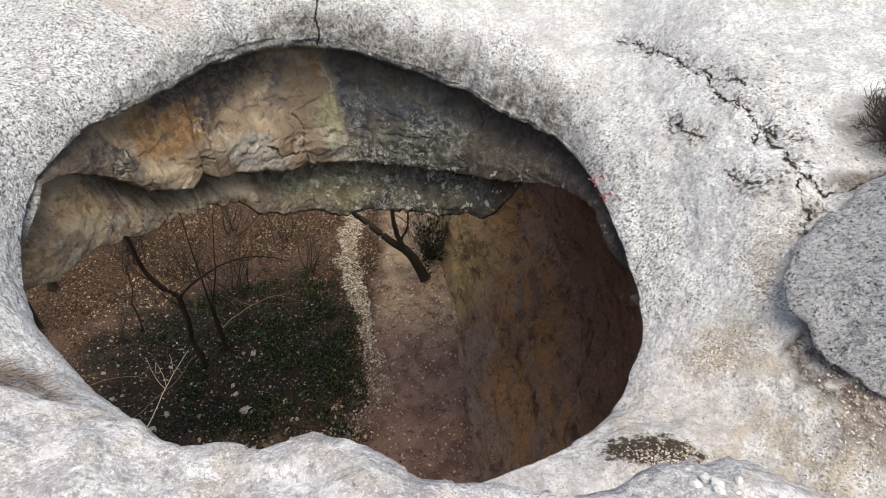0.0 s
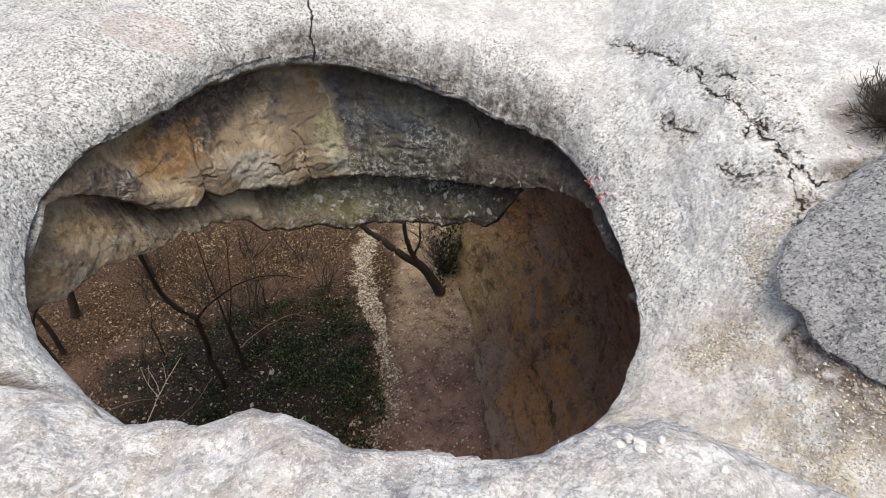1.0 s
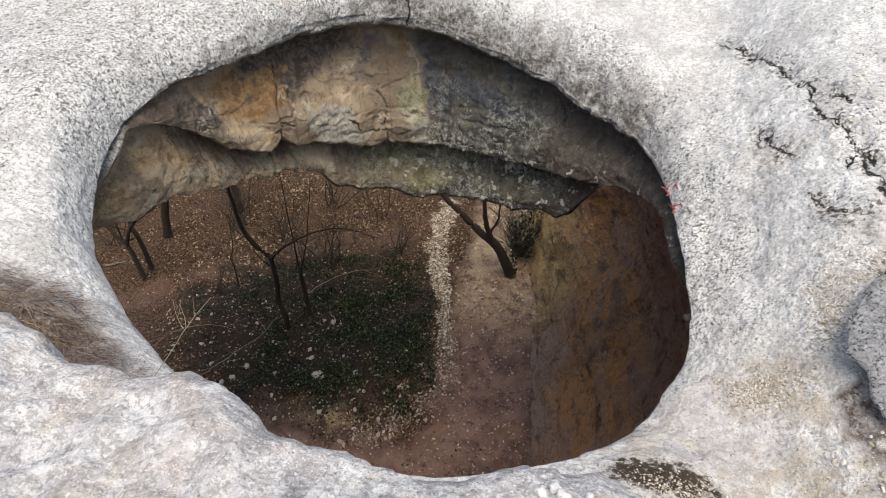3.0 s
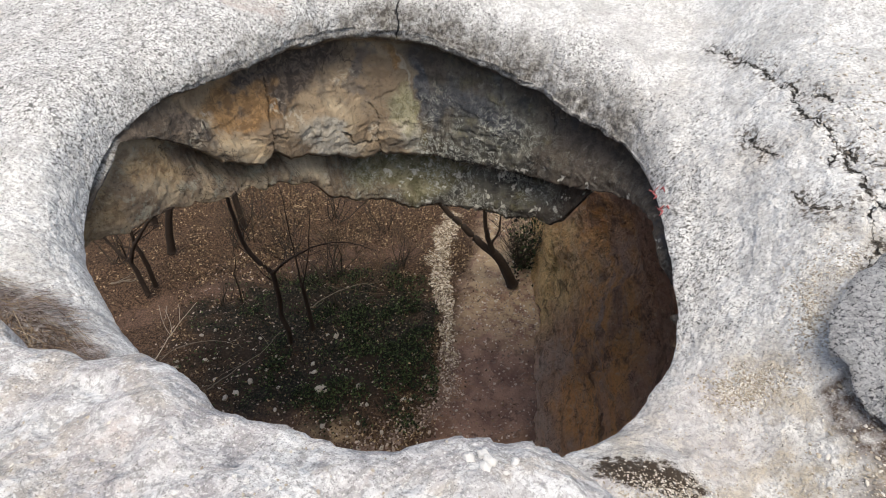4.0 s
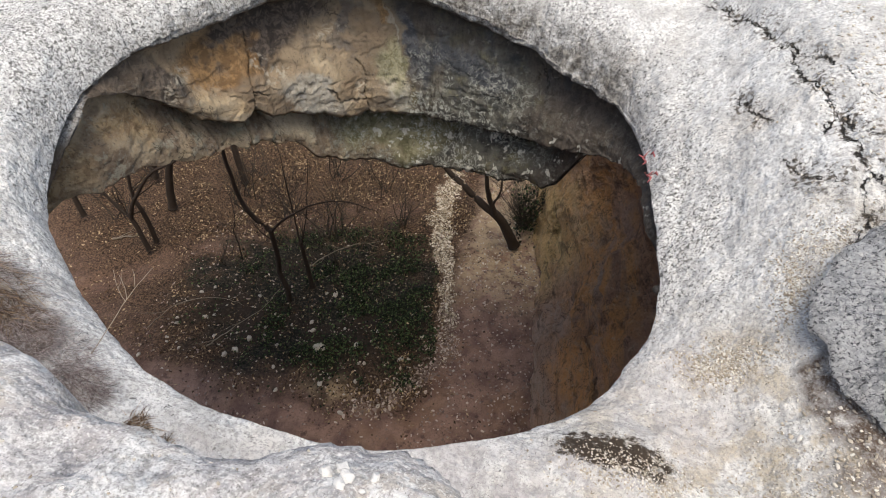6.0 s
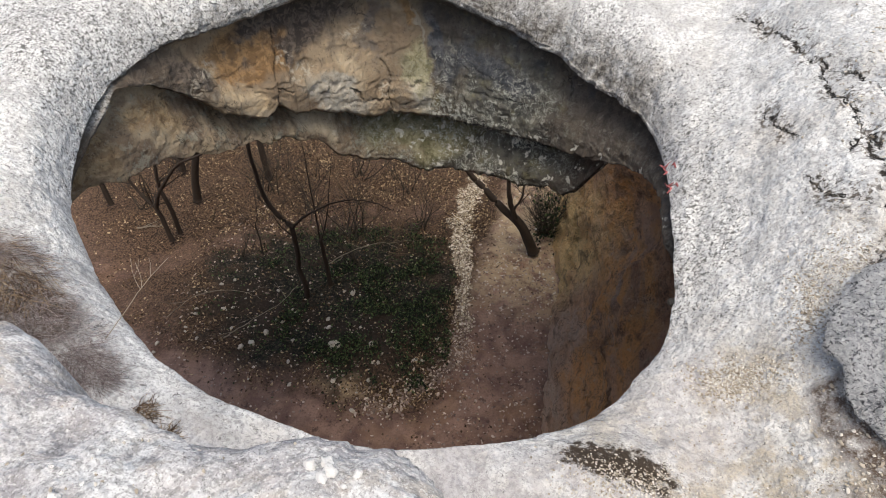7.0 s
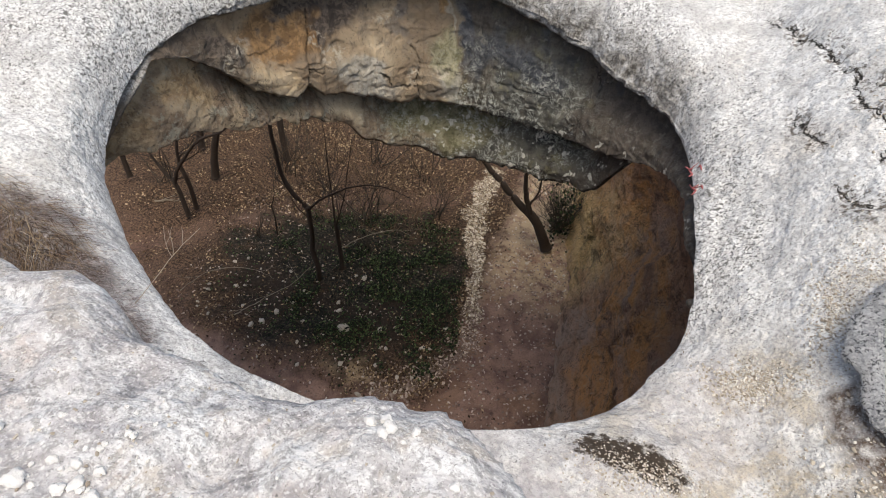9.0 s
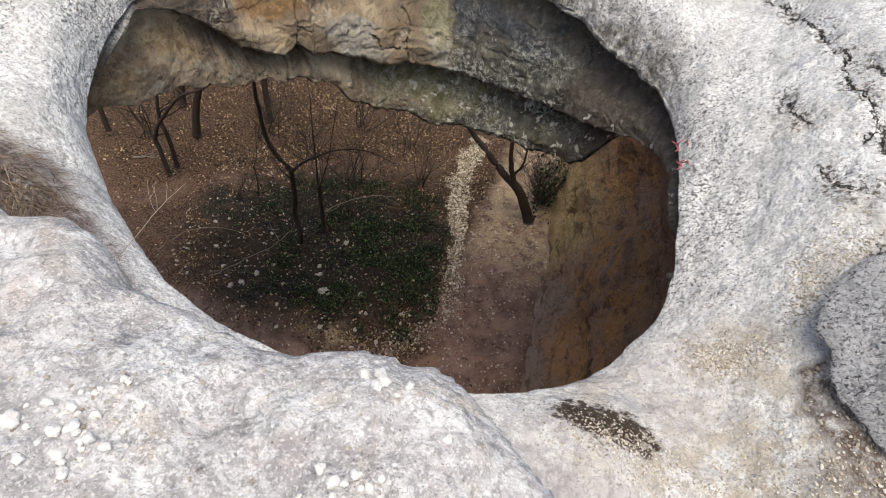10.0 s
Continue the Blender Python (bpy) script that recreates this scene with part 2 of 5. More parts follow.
    inner = k.mix(k.ramp(chip, 0.58, 0.70, 0, 0.6), inner, (0.06, 0.05, 0.042))
    inner = k.mix(k.ramp(k.noise(30, 5, 0.72, offset=89), 0.57, 0.66, 0, 0.5), inner, (0.05, 0.042, 0.036))
    crackle = k.math("ABSOLUTE", k.math("SUBTRACT", k.noise(1.9, 6, 0.64, warp=0.8, offset=73), 0.5))
    crackle = k.math("MULTIPLY", k.ramp(crackle, 0.002, 0.012, 1, 0), k.ramp(k.noise(1.3, 3, 0.5, offset=77), 0.54, 0.60))
    inner = k.mix(k.math("MAXIMUM", k.math("MULTIPLY", crackle, 0.7), k.math("MULTIPLY", k.attr("crack_in"), 0.8)), inner, (0.03, 0.025, 0.02))
    outer = k.math("ADD", k.math("MULTIPLY", k.noise(24, 3, 0.55, offset=12), 0.6), k.math("MULTIPLY", k.noise(6, 4, 0.55), 2.2))
    within = k.math("ADD", k.math("MULTIPLY", k.noise(22, 4, 0.6, offset=12), 0.5), k.noise(7, 5, 0.62))
    h = k.mix(k.attr("inner"), outer, within)
    h = k.math("SUBTRACT", h, k.math("MULTIPLY", k.math("MULTIPLY", k.math("MAXIMUM", fissure, joint), k.ramp(k.attr("inner"), 0, 1, 1, 0)), 1.5))
    k.bump(h, 1.0, 0.03)
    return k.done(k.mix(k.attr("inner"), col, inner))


def make_cave_rock():
    k = Kit("brown_cave_rock", 0.85, 0.25)
    y, z = k.axis(1), k.axis(2)
    rib = k.noise(1.0, 7, 0.68, v=k.scaled(1.6, 0.6, 1.7), warp=0.9)
    big = k.noise(0.6, 5, 0.6, warp=0.6)
    fine = k.noise(14, 7, 0.74)
    flake = k.noise(4.0, 6, 0.68, offset=53, warp=0.7)
    col = k.mix(k.ramp(rib, 0.36, 0.64), (0.46, 0.285, 0.185), (0.76, 0.49, 0.32))
    col = k.mix(k.ramp(big, 0.42, 0.66, 0, 0.7), col, (0.62, 0.44, 0.33))
    shift = k.math("MULTIPLY", k.math("SUBTRACT", big, 0.5), 3.0)
    # rust and ash-grey stains in bands along the foot
    mid = k.math("MULTIPLY", k.ramp(k.math("ADD", z, shift), 0.7, 1.5), k.ramp(k.math("ADD", z, shift), 2.8, 4.6, 1, 0.1))
    rust = k.noise(1.0, 6, 0.66, v=k.scaled(1.5, 0.5, 1.5), offset=11, warp=0.8)
    col = k.mix(k.math("MULTIPLY", mid, k.ramp(rust, 0.40, 0.60, 0.0, 0.9)), col, (0.84, 0.47, 0.20))
    foot = k.ramp(k.math("ADD", z, shift), 0.5, 1.5, 1, 0)
    ash = k.noise(1.0, 6, 0.68, v=k.scaled(2.0, 0.8, 2.0), offset=31, warp=0.7)
    col = k.mix(k.math("MULTIPLY", k.math("MULTIPLY", foot, k.ramp(y, 10.6, 12.2, 1, 0)), k.ramp(ash, 0.38, 0.64, 0.0, 0.85)), col, (0.70, 0.57, 0.47))
    col = k.mix(k.ramp(ash, 0.52, 0.70, 0, 0.5), col, (0.58, 0.48, 0.40))
    # yellow ochre at the outer end, brightened to paint in daylight from outside
    edge = k.math("MULTIPLY", k.ramp(y, 10.8, 12.6), k.ramp(k.math("ADD", z, shift), 1.0, 3.0, 1, 0))
    col = k.mix(k.math("MULTIPLY", edge, k.ramp(k.noise(1.0, 7, 0.7, v=k.scaled(2.4, 0.9, 2.2), offset=15), 0.36, 0.58, 0.55, 1)), col, (0.88, 0.68, 0.35))
    # deeper maroon brown higher up the wall
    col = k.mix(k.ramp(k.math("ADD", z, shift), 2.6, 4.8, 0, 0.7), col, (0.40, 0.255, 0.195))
    # dark seeps and broken scars
    col = k.mix(k.ramp(k.noise(1.0, 6, 0.68, v=k.scaled(2.8, 1.1, 2.8), offset=41, warp=0.6), 0.50, 0.68, 0, 0.75), col, (0.14, 0.092, 0.064))
    scar = k.math("ABSOLUTE", k.math("SUBTRACT", flake, 0.5))
    scar = k.math("MULTIPLY", k.ramp(scar, 0.003, 0.016, 1, 0), k.ramp(k.noise(1.8, 4, 0.6, offset=61), 0.50, 0.58))
    col = k.mix(k.math("MULTIPLY", scar, 0.85), col, (0.05, 0.036, 0.028))
    col = k.mix(k.ramp(k.noise(7, 5, 0.7, offset=65, warp=0.6), 0.60, 0.66, 0, 0.7), col, (0.70, 0.55, 0.39))
    col = k.mix(k.ramp(fine, 0.54, 0.68, 0, 0.55), col, (0.085, 0.06, 0.046))
    h = k.math("ADD", fine, k.math("MULTIPLY", k.noise(1.0, 7, 0.66, v=k.scaled(4.5, 2.2, 4.0), warp=0.6), 3.0))
    h = k.math("SUBTRACT", k.math("ADD", h, k.math("MULTIPLY", flake, 2.0)), k.math("MULTIPLY", scar, 0.6))
    k.bump(h, 1.0, 0.16)
    return k.done(k.mix(1.0, col, (1.0, 0.90, 0.85), "MULTIPLY"))


def make_ground():
    k = Kit("forest_floor", 0.95, 0.15)
    fine = k.noise(24, 6, 0.72)
    mid = k.noise(1.6, 5, 0.62, warp=0.5)
    dirt = k.mix(k.ramp(mid, 0.35, 0.66), (0.185, 0.112, 0.09), (0.37, 0.235, 0.18))
    dirt = k.mix(k.ramp(fine, 0.45, 0.75, 0, 0.6), dirt, (0.115, 0.074, 0.06))
    dirt = k.mix(k.ramp(k.noise(40, 3, 0.6, offset=14), 0.62, 0.70, 0, 0.7), dirt, (0.33, 0.25, 0.19))
    leafy = k.mix(k.ramp(k.noise(19, 5, 0.75, offset=4), 0.42, 0.6), (0.035, 0.023, 0.016), (0.175, 0.108, 0.068))
    leafy = k.mix(k.ramp(k.noise(30, 3, 0.6, offset=24), 0.64, 0.70, 0, 0.7), leafy, (0.36, 0.26, 0.15))
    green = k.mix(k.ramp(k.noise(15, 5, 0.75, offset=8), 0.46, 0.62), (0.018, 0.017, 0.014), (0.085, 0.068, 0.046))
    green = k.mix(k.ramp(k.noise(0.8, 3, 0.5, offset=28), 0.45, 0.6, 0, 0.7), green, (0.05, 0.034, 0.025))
    tan = k.mix(k.ramp(k.cells(16), 0.1, 0.5), (0.40, 0.33, 0.23), (0.13, 0.095, 0.068))
    pit = k.ramp(k.noise(5.5, 6, 0.72, offset=74), 0.54, 0.64, 0, 0.7)
    dirt = k.mix(pit, dirt, (0.085, 0.055, 0.045))
    dirt = k.mix(k.ramp(k.noise(0.9, 4, 0.6, offset=84), 0.5, 0.62, 0, 0.35), dirt, (0.34, 0.205, 0.12))
    col = k.mix(k.attr("leaf"), dirt, leafy)
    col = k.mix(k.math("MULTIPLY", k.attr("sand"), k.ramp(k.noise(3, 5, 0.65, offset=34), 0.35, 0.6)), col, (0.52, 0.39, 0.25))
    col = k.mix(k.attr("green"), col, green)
    col = k.mix(k.math("MULTIPLY", k.attr("gravel"), k.ramp(k.noise(6, 4, 0.7, offset=44), 0.3, 0.5)), col, tan)
    k.bump(k.math("ADD", fine, k.math("MULTIPLY", mid, 1.5)), 0.8, 0.04)
    return k.done(col)


def make_boulder():
    k = Kit("grey_lichened_boulder", 0.92, 0.2)
    fine = k.noise(75, 4, 0.75, warp=0.8)
    mid = k.noise(4, 5, 0.65, warp=0.5)
    grain = k.scaled(0.9, 1.1, 1.0)
    col = k.mix(k.ramp(mid, 0.35, 0.66), (0.38, 0.385, 0.40), (0.58, 0.582, 0.585))
    col = k.mix(k.ramp(k.noise(38, 5, 0.72, v=grain, offset=9, warp=0.7), 0.48, 0.56, 0, 0.9), col, (0.76, 0.76, 0.75))
    col = k.mix(k.ramp(k.noise(46, 5, 0.72, v=grain, offset=19, warp=0.7), 0.53, 0.59, 0, 0.92), col, (0.05, 0.052, 0.06))
    col = k.mix(k.ramp(k.noise(9, 4, 0.65, offset=29, warp=1.0), 0.52, 0.62, 0, 0.35), col, (0.11, 0.112, 0.12))
    col = k.mix(k.ramp(fine, 0.57, 0.62, 0, 0.8), col, (0.76, 0.75, 0.73))
    k.bump(k.math("ADD", fine, k.math("MULTIPLY", k.noise(11, 4, 0.6), 2.5)), 1.0, 0.03)
    return k.done(col)


def make_plain(name, a, b, scale=20, rough=0.9, vary=0.35):
    k = Kit(name, rough, 0.25)
    col = k.mix(k.noise(scale, 4, 0.65), a, b)
    col = k.mix(k.math("MULTIPLY", k.island, vary), col, b)
    k.bump(k.noise(scale * 2, 4, 0.6), 0.5, 0.01)
    return k.done(col)


LIMESTONE, CAVE_ROCK, GROUND, BOULDER = make_limestone(), make_cave_rock(), make_ground(), make_boulder()
BARK = make_plain("dark_bark", (0.02, 0.015, 0.012), (0.075, 0.055, 0.042), 30)
PEBBLE = make_plain("white_pebble", (0.62, 0.59, 0.54), (0.82, 0.80, 0.77), 25)
STONE = make_plain("pale_stone", (0.36, 0.31, 0.25), (0.62, 0.56, 0.47), 14)

# ---- shape kit ----
CX, CY = -0.45, 3.9
RIM_R = [2.04, 2.04, 2.15, 2.36, 2.58, 2.62, 2.69, 2.72, 2.82, 2.80, 2.66, 2.48, 2.45, 2.55,
         2.57, 2.52, 2.40, 2.25, 2.16, 2.12, 2.08, 2.06, 2.05, 2.00, 1.98, 2.01, 2.02, 2.06]
RIM_Z = [8.62, 8.72, 8.79, 8.82, 8.87, 8.97, 9.15, 9.34, 9.54, 9.65, 9.69, 9.67, 9.66, 9.59,
         9.47, 9.28, 9.15, 9.03, 8.99, 8.97, 8.95, 8.91, 8.83, 8.73, 8.59, 8.47, 8.47, 8.52]


def ring_value(values, a):
    """A smooth closed curve through evenly spaced values, at the angles a."""
    v, n = np.asarray(values), len(values)
    s = np.mod(a, 2 * np.pi) / (2 * np.pi) * n
    i = np.floor(s).astype(int)
    t = s - i
    p0, p1, p2, p3 = (v[(i + j) % n] for j in (-1, 0, 1, 2))
    return 0.5 * (2 * p1 + (p2 - p0) * t + (2 * p0 - 5 * p1 + 4 * p2 - p3) * t * t + (3 * p1 - p0 - 3 * p2 + p3) * t ** 3)


def table(rows, x):
    """Linear steps between (x, value) rows."""
    r = np.asarray(rows, float)
    return np.interp(x, r[:, 0], r[:, 1])


def step(x, a, b):
    t = np.clip((np.asarray(x, float) - a) / (b - a), 0, 1)
    return t * t * (3 - 2 * t)


PERM = np.random.RandomState(7).permutation(256)
PERM = np.concatenate([PERM, PERM, PERM])
GRAD = np.random.RandomState(9).normal(size=(256, 3))
GRAD /= np.linalg.norm(GRAD, axis=1)[:, None]


def gradient_noise(x, y, z):
    xi, yi, zi = np.floor(x).astype(int), np.floor(y).astype(int), np.floor(z).astype(int)
    fx, fy, fz = x - xi, y - yi, z - zi
    u, v, w = (t * t * t * (t * (t * 6 - 15) + 10) for t in (fx, fy, fz))
    out = 0.0
    for a in (0, 1):
        for b in (0, 1):
            for c in (0, 1):
                g = GRAD[PERM[PERM[PERM[(xi + a) & 255] + ((yi + b) & 255)] + ((zi + c) & 255)]]
                d = g[..., 0] * (fx - a) + g[..., 1] * (fy - b) + g[..., 2] * (fz - c)
                out = out + d * (u if a else 1 - u) * (v if b else 1 - v) * (w if c else 1 - w)
    return out * 1.5


def fbm(x, y, z, octaves=4):
    x, y, z = np.broadcast_arrays(np.asarray(x, float), np.asarray(y, float), np.asarray(z, float))
    out, k, amp = 0.0, 1.0, 1.0
    for i in range(octaves):
        out = out + amp * gradient_noise(x * k + 17.3 * i, y * k - 9.1 * i, z * k + 4.7 * i)
        k, amp = k * 2.1, amp * 0.52
    return out


def flakes(q, n, sharp=0.82):
    """Turns a smooth value into terraces with steep broken edges."""
    t = q * n
    return (np.floor(t) + step(t - np.floor(t), sharp, 1.0)) / n


CREST = [(-3.0, 0.77), (-1.6, 0.965), (-1.1, 0.935), (-0.9, 0.905), (-0.76, 0.885), (-0.71, 0.835), (-0.66, 0.825), (-0.55, 0.84), (-0.48, 0.82), (-0.37, 0.865), (-0.30, 0.855), (-0.26, 0.835),
         (-0.20, 0.81), (-0.16, 0.78), (-0.13, 0.755), (-0.05, 0.745), (0.03, 0.74), (0.085, 0.738), (0.18, 0.718), (0.24, 0.722), (0.3, 0.73), (0.36, 0.772), (0.42, 0.80), (0.47, 0.80), (0.51, 0.795),
         (0.56, 0.81), (0.62, 0.795), (0.7, 0.745), (0.8, 0.67), (0.9, 0.615), (1.3, 0.43), (2.0, 0.1), (3.0, -0.6)]


def top_height(x, y):
    """Height of the weathered rock round the hole, with the hump in front of it."""
    xx, yy = np.clip(x, -5.0, 6.0), np.clip(y, 0.0, 8.0)
    z = 8.46 - 0.253 * np.clip(xx, -3.4, 2.0) + 0.198 * yy + 0.012 * xx * yy
    z = z + (0.40 * (np.clip(xx, 1.7, 2.7) - 1.7) + 0.10 * (np.maximum(xx, 2.7) - 2.7)) * step(yy, 1.0, 4.5) + 0.3 * step(xx, 1.7, 2.6)
    z = z + 0.20 * np.exp(-((x - 1.45) / 0.6) ** 2 - ((y - 2.0) / 0.45) ** 2)
    q = fbm(x * 2.3, y * 2.3, 4.0)
    z = z + 0.06 * fbm(x * 0.9, y * 0.9, 1.3) + 0.02 * q + 0.02 * flakes(fbm(x * 1.5, y * 1.5, 6.0), 4, 0.8) + 0.007 * fbm(x * 10, y * 10, 3.0, 2)
    z = z - 0.06 * np.exp(-((x + 2.7) / 0.34) ** 2 - ((y - 5.87) / 0.2) ** 2)
    c = table(CREST, x) + 0.008 * fbm(x * 11, 3.0, 1.0, 3)
    back = c - y
    inside = step(back, 0.0, 0.12)
    hump = 10.92 - 1.1 * step(x, 0.95, 2.4) + 0.08 * step(-x, 0.6, 1.2) + 0.10 * np.clip(back, 0.0, 1.5)
    hump = hump + (0.035 * fbm(x * 2.2, y * 2.2, 8.0) + 0.022 * flakes(fbm(x * 3.2, y * 3.2, 5.0), 4, 0.85) + 0.022 * fbm(x * 8, y * 8, 2.0, 2)) * inside
    hump = hump - 0.03 * np.exp(-np.maximum(0.0, back) / 0.03)
    k = np.where(back >= 0, 1.0, (1 - 0.25 * step(-back, 0.0, 0.07)) * (1 - step(-back, 0.02, 0.55)) ** 1.1)
    return np.where(hump > z, z + (hump - z) * k, z)


def surface(x, y):
    """Height of the rock under a point, with the rounded lip of the hole."""
    a = np.arctan2(y - CY, x - CX)
    r0 = ring_value(RIM_R, a)
    d = np.hypot(x - CX, y - CY) - r0
    lip = ring_value(RIM_Z, a) - top_height(CX + r0 * np.cos(a), CY + r0 * np.sin(a))
    return top_height(x, y) + np.where(d < 1.6, lip * np.exp(-np.maximum(0.0, d) / 0.2), 0.0)


def mesh_object(name, verts, faces, mat, smooth=True, parent=None, attrs=None):
    me = bpy.data.meshes.new(name)
    if isinstance(faces, np.ndarray):
        sides = faces.shape[1]
        me.vertices.add(len(verts))
        me.vertices.foreach_set("co", np.asarray(verts, np.float32).ravel())
        me.loops.add(faces.size)
        me.loops.foreach_set("vertex_index", faces.astype(np.int32).ravel())
        me.polygons.add(len(faces))
        me.polygons.foreach_set("loop_start", np.arange(len(faces), dtype=np.int32) * sides)
    else:
        me.from_pydata(verts, [], faces)
    me.materials.append(mat)
    if smooth:
        me.polygons.foreach_set("use_smooth", np.ones(len(me.polygons), bool))
    for key, values in (attrs or {}).items():
        me.attributes.new(key, "FLOAT", "POINT").data.foreach_set("value", np.asarray(values, np.float32).ravel())
    me.update(calc_edges=True)
    ob = new(name, me)
    if parent:
        ob.parent = parent
    return ob


def grid_faces(rows, cols, closed=False):
    i, j = np.meshgrid(np.arange(rows - 1), np.arange(cols if closed else cols - 1), indexing="ij")
    k = (j + 1) % cols
    return np.stack([i * cols + j, i * cols + k, (i + 1) * cols + k, (i + 1) * cols + j], -1).reshape(-1, 4)


def blob(cx, cy, rx, ry, x, y, soft=0.35):
    x, y = np.broadcast_arrays(np.asarray(x, float), np.asarray(y, float))
    d = np.hypot((x - cx) / rx, (y - cy) / ry)
    near = d < 2.2 + soft
    d = d.copy()
    d[near] += 0.35 * fbm(x[near] * 1.7, y[near] * 1.7, cx)
    return 1 - step(d, 1 - soft, 1 + soft)


def line_distance(line, x, y):
    best = np.full(np.shape(x), 99.0)
    for (xa, ya), (xb, yb) in zip(line[:-1], line[1:]):
        dx, dy = xb - xa, yb - ya
        t = np.clip(((x - xa) * dx + (y - ya) * dy) / (dx * dx + dy * dy), 0, 1)
        best = np.minimum(best, np.hypot(x - xa - t * dx, y - ya - t * dy))
    return best


def signed_distance(lines, x, y):
    """Distance to the nearest of some lines, negative on their right."""
    best = np.full(np.shape(x), 99.0)
    for line in lines:
        for (xa, ya), (xb, yb) in zip(line[:-1], line[1:]):
            dx, dy = xb - xa, yb - ya
            t = np.clip(((x - xa) * dx + (y - ya) * dy) / (dx * dx + dy * dy), 0, 1)
            d = np.hypot(x - xa - t * dx, y - ya - t * dy)
            side = np.where(dx * (y - ya) - dy * (x - xa) < 0, -1.0, 1.0)
            best = np.where(d < np.abs(best), d * side, best)
    return best


# ---- the roof of rock with the round hole ----
SEAMS = {"seam_main": [[(2.41, 5.49), (2.44, 5.23), (2.52, 4.96), (2.6, 4.68), (2.61, 4.49), (2.67, 4.33), (2.71, 4.08), (2.84, 3.92), (3.07, 3.95), (3.25, 4.03)], [(2.1, 5.31), (2.13, 5.05), (2.24, 4.87)]],
         "seam_side": [[(1.9, 6.7), (2.08, 6.39), (2.26, 6.03), (2.37, 5.61), (2.49, 5.42), (2.6, 5.29), (2.64, 5.19), (2.72, 5.01), (2.8, 4.84)], [(2.32, 4.37), (2.41, 4.23), (2.51, 4.12)]],
         "seam_branch": [[(2.68, 4.06), (2.66, 3.88), (2.68, 3.74), (2.6, 3.65)], [(2.52, 4.55), (2.62, 4.66), (2.68, 4.51), (2.8, 4.42)]]}
LEDGE = [(0, 8.45), (20, 8.5), (31, 8.55), (49, 8.26), (61, 8.08), (75, 7.94), (92, 7.96), (104, 8.02), (113, 8.08), (114.2, 8.13), (115.5, 8.07), (118, 8.05),
         (124, 8.19), (133, 8.36), (135, 8.40), (138, 8.42), (141, 8.58), (143.2, 8.64), (144.2, 8.58), (146, 8.55), (151, 8.63), (156, 8.75), (160, 8.94),
         (163, 9.06), (170, 9.31), (178, 9.45), (190, 9.15), (200, 8.95), (270, 8.75), (340, 8.35), (360, 8.45)]
LOWER = [(0, 8.40), (20, 8.45), (31, 8.5), (49, 8.24), (57, 8.06), (60, 7.88), (63.5, 7.55), (66, 7.32), (69, 7.2), (78, 7.1), (92, 7.09), (101, 7.07), (106, 7.03), (113, 7.18), (120, 7.3), (128, 7.56), (131, 7.76), (137, 7.93),
         (141, 8.08), (146, 8.08), (149, 8.2), (155, 8.22), (160, 8.30), (167, 8.42), (172, 8.52), (181, 8.54), (186, 8.67), (188.5, 8.62), (191, 8.66), (205, 8.6),
         (270, 8.5), (340, 8.3), (360, 8.40)]
BED = [(0, 8.6), (60, 8.6), (90, 8.75), (117, 9.0), (124, 9.15), (130, 9.2), (139, 9.38), (150, 9.4), (170, 9.4), (360, 8.6)]
# cracks and spalled places on the hanging face: angle round the hole and height
CRACKS = [[(115.3, 8.75), (113.8, 8.46), (114.4, 8.25), (113.6, 8.02)], [(123.7, 8.51), (120.6, 8.42), (117.7, 8.28), (114.5, 8.24)],
          [(138.8, 9.33), (139.6, 9.23), (140.0, 9.08), (141.9, 8.94), (142.2, 8.76), (143.0, 8.55)], [(141.7, 8.83), (137.8, 8.72)]]
SPALLS = [(138.3, 9.05, 2.6, 0.13), (134.5, 8.86, 4.0, 0.09), (129.4, 8.62, 3.6, 0.08), (157, 9.2, 2.6, 0.06), (121, 9.06, 3.5, 0.05), (114.5, 8.4, 2.0, 0.10), (161, 9.1, 1.5, 0.1), (108, 8.45, 2.0, 0.08)]
EDGE = [(0, 30), (62, 30), (70, 11), (78, 6.4), (86, 5.5), (100, 5.4), (115, 5.9), (130, 7.2), (145, 7.6), (160, 7.6), (180, 7.8), (200, 8.6), (215, 12), (230, 30), (360, 30)]


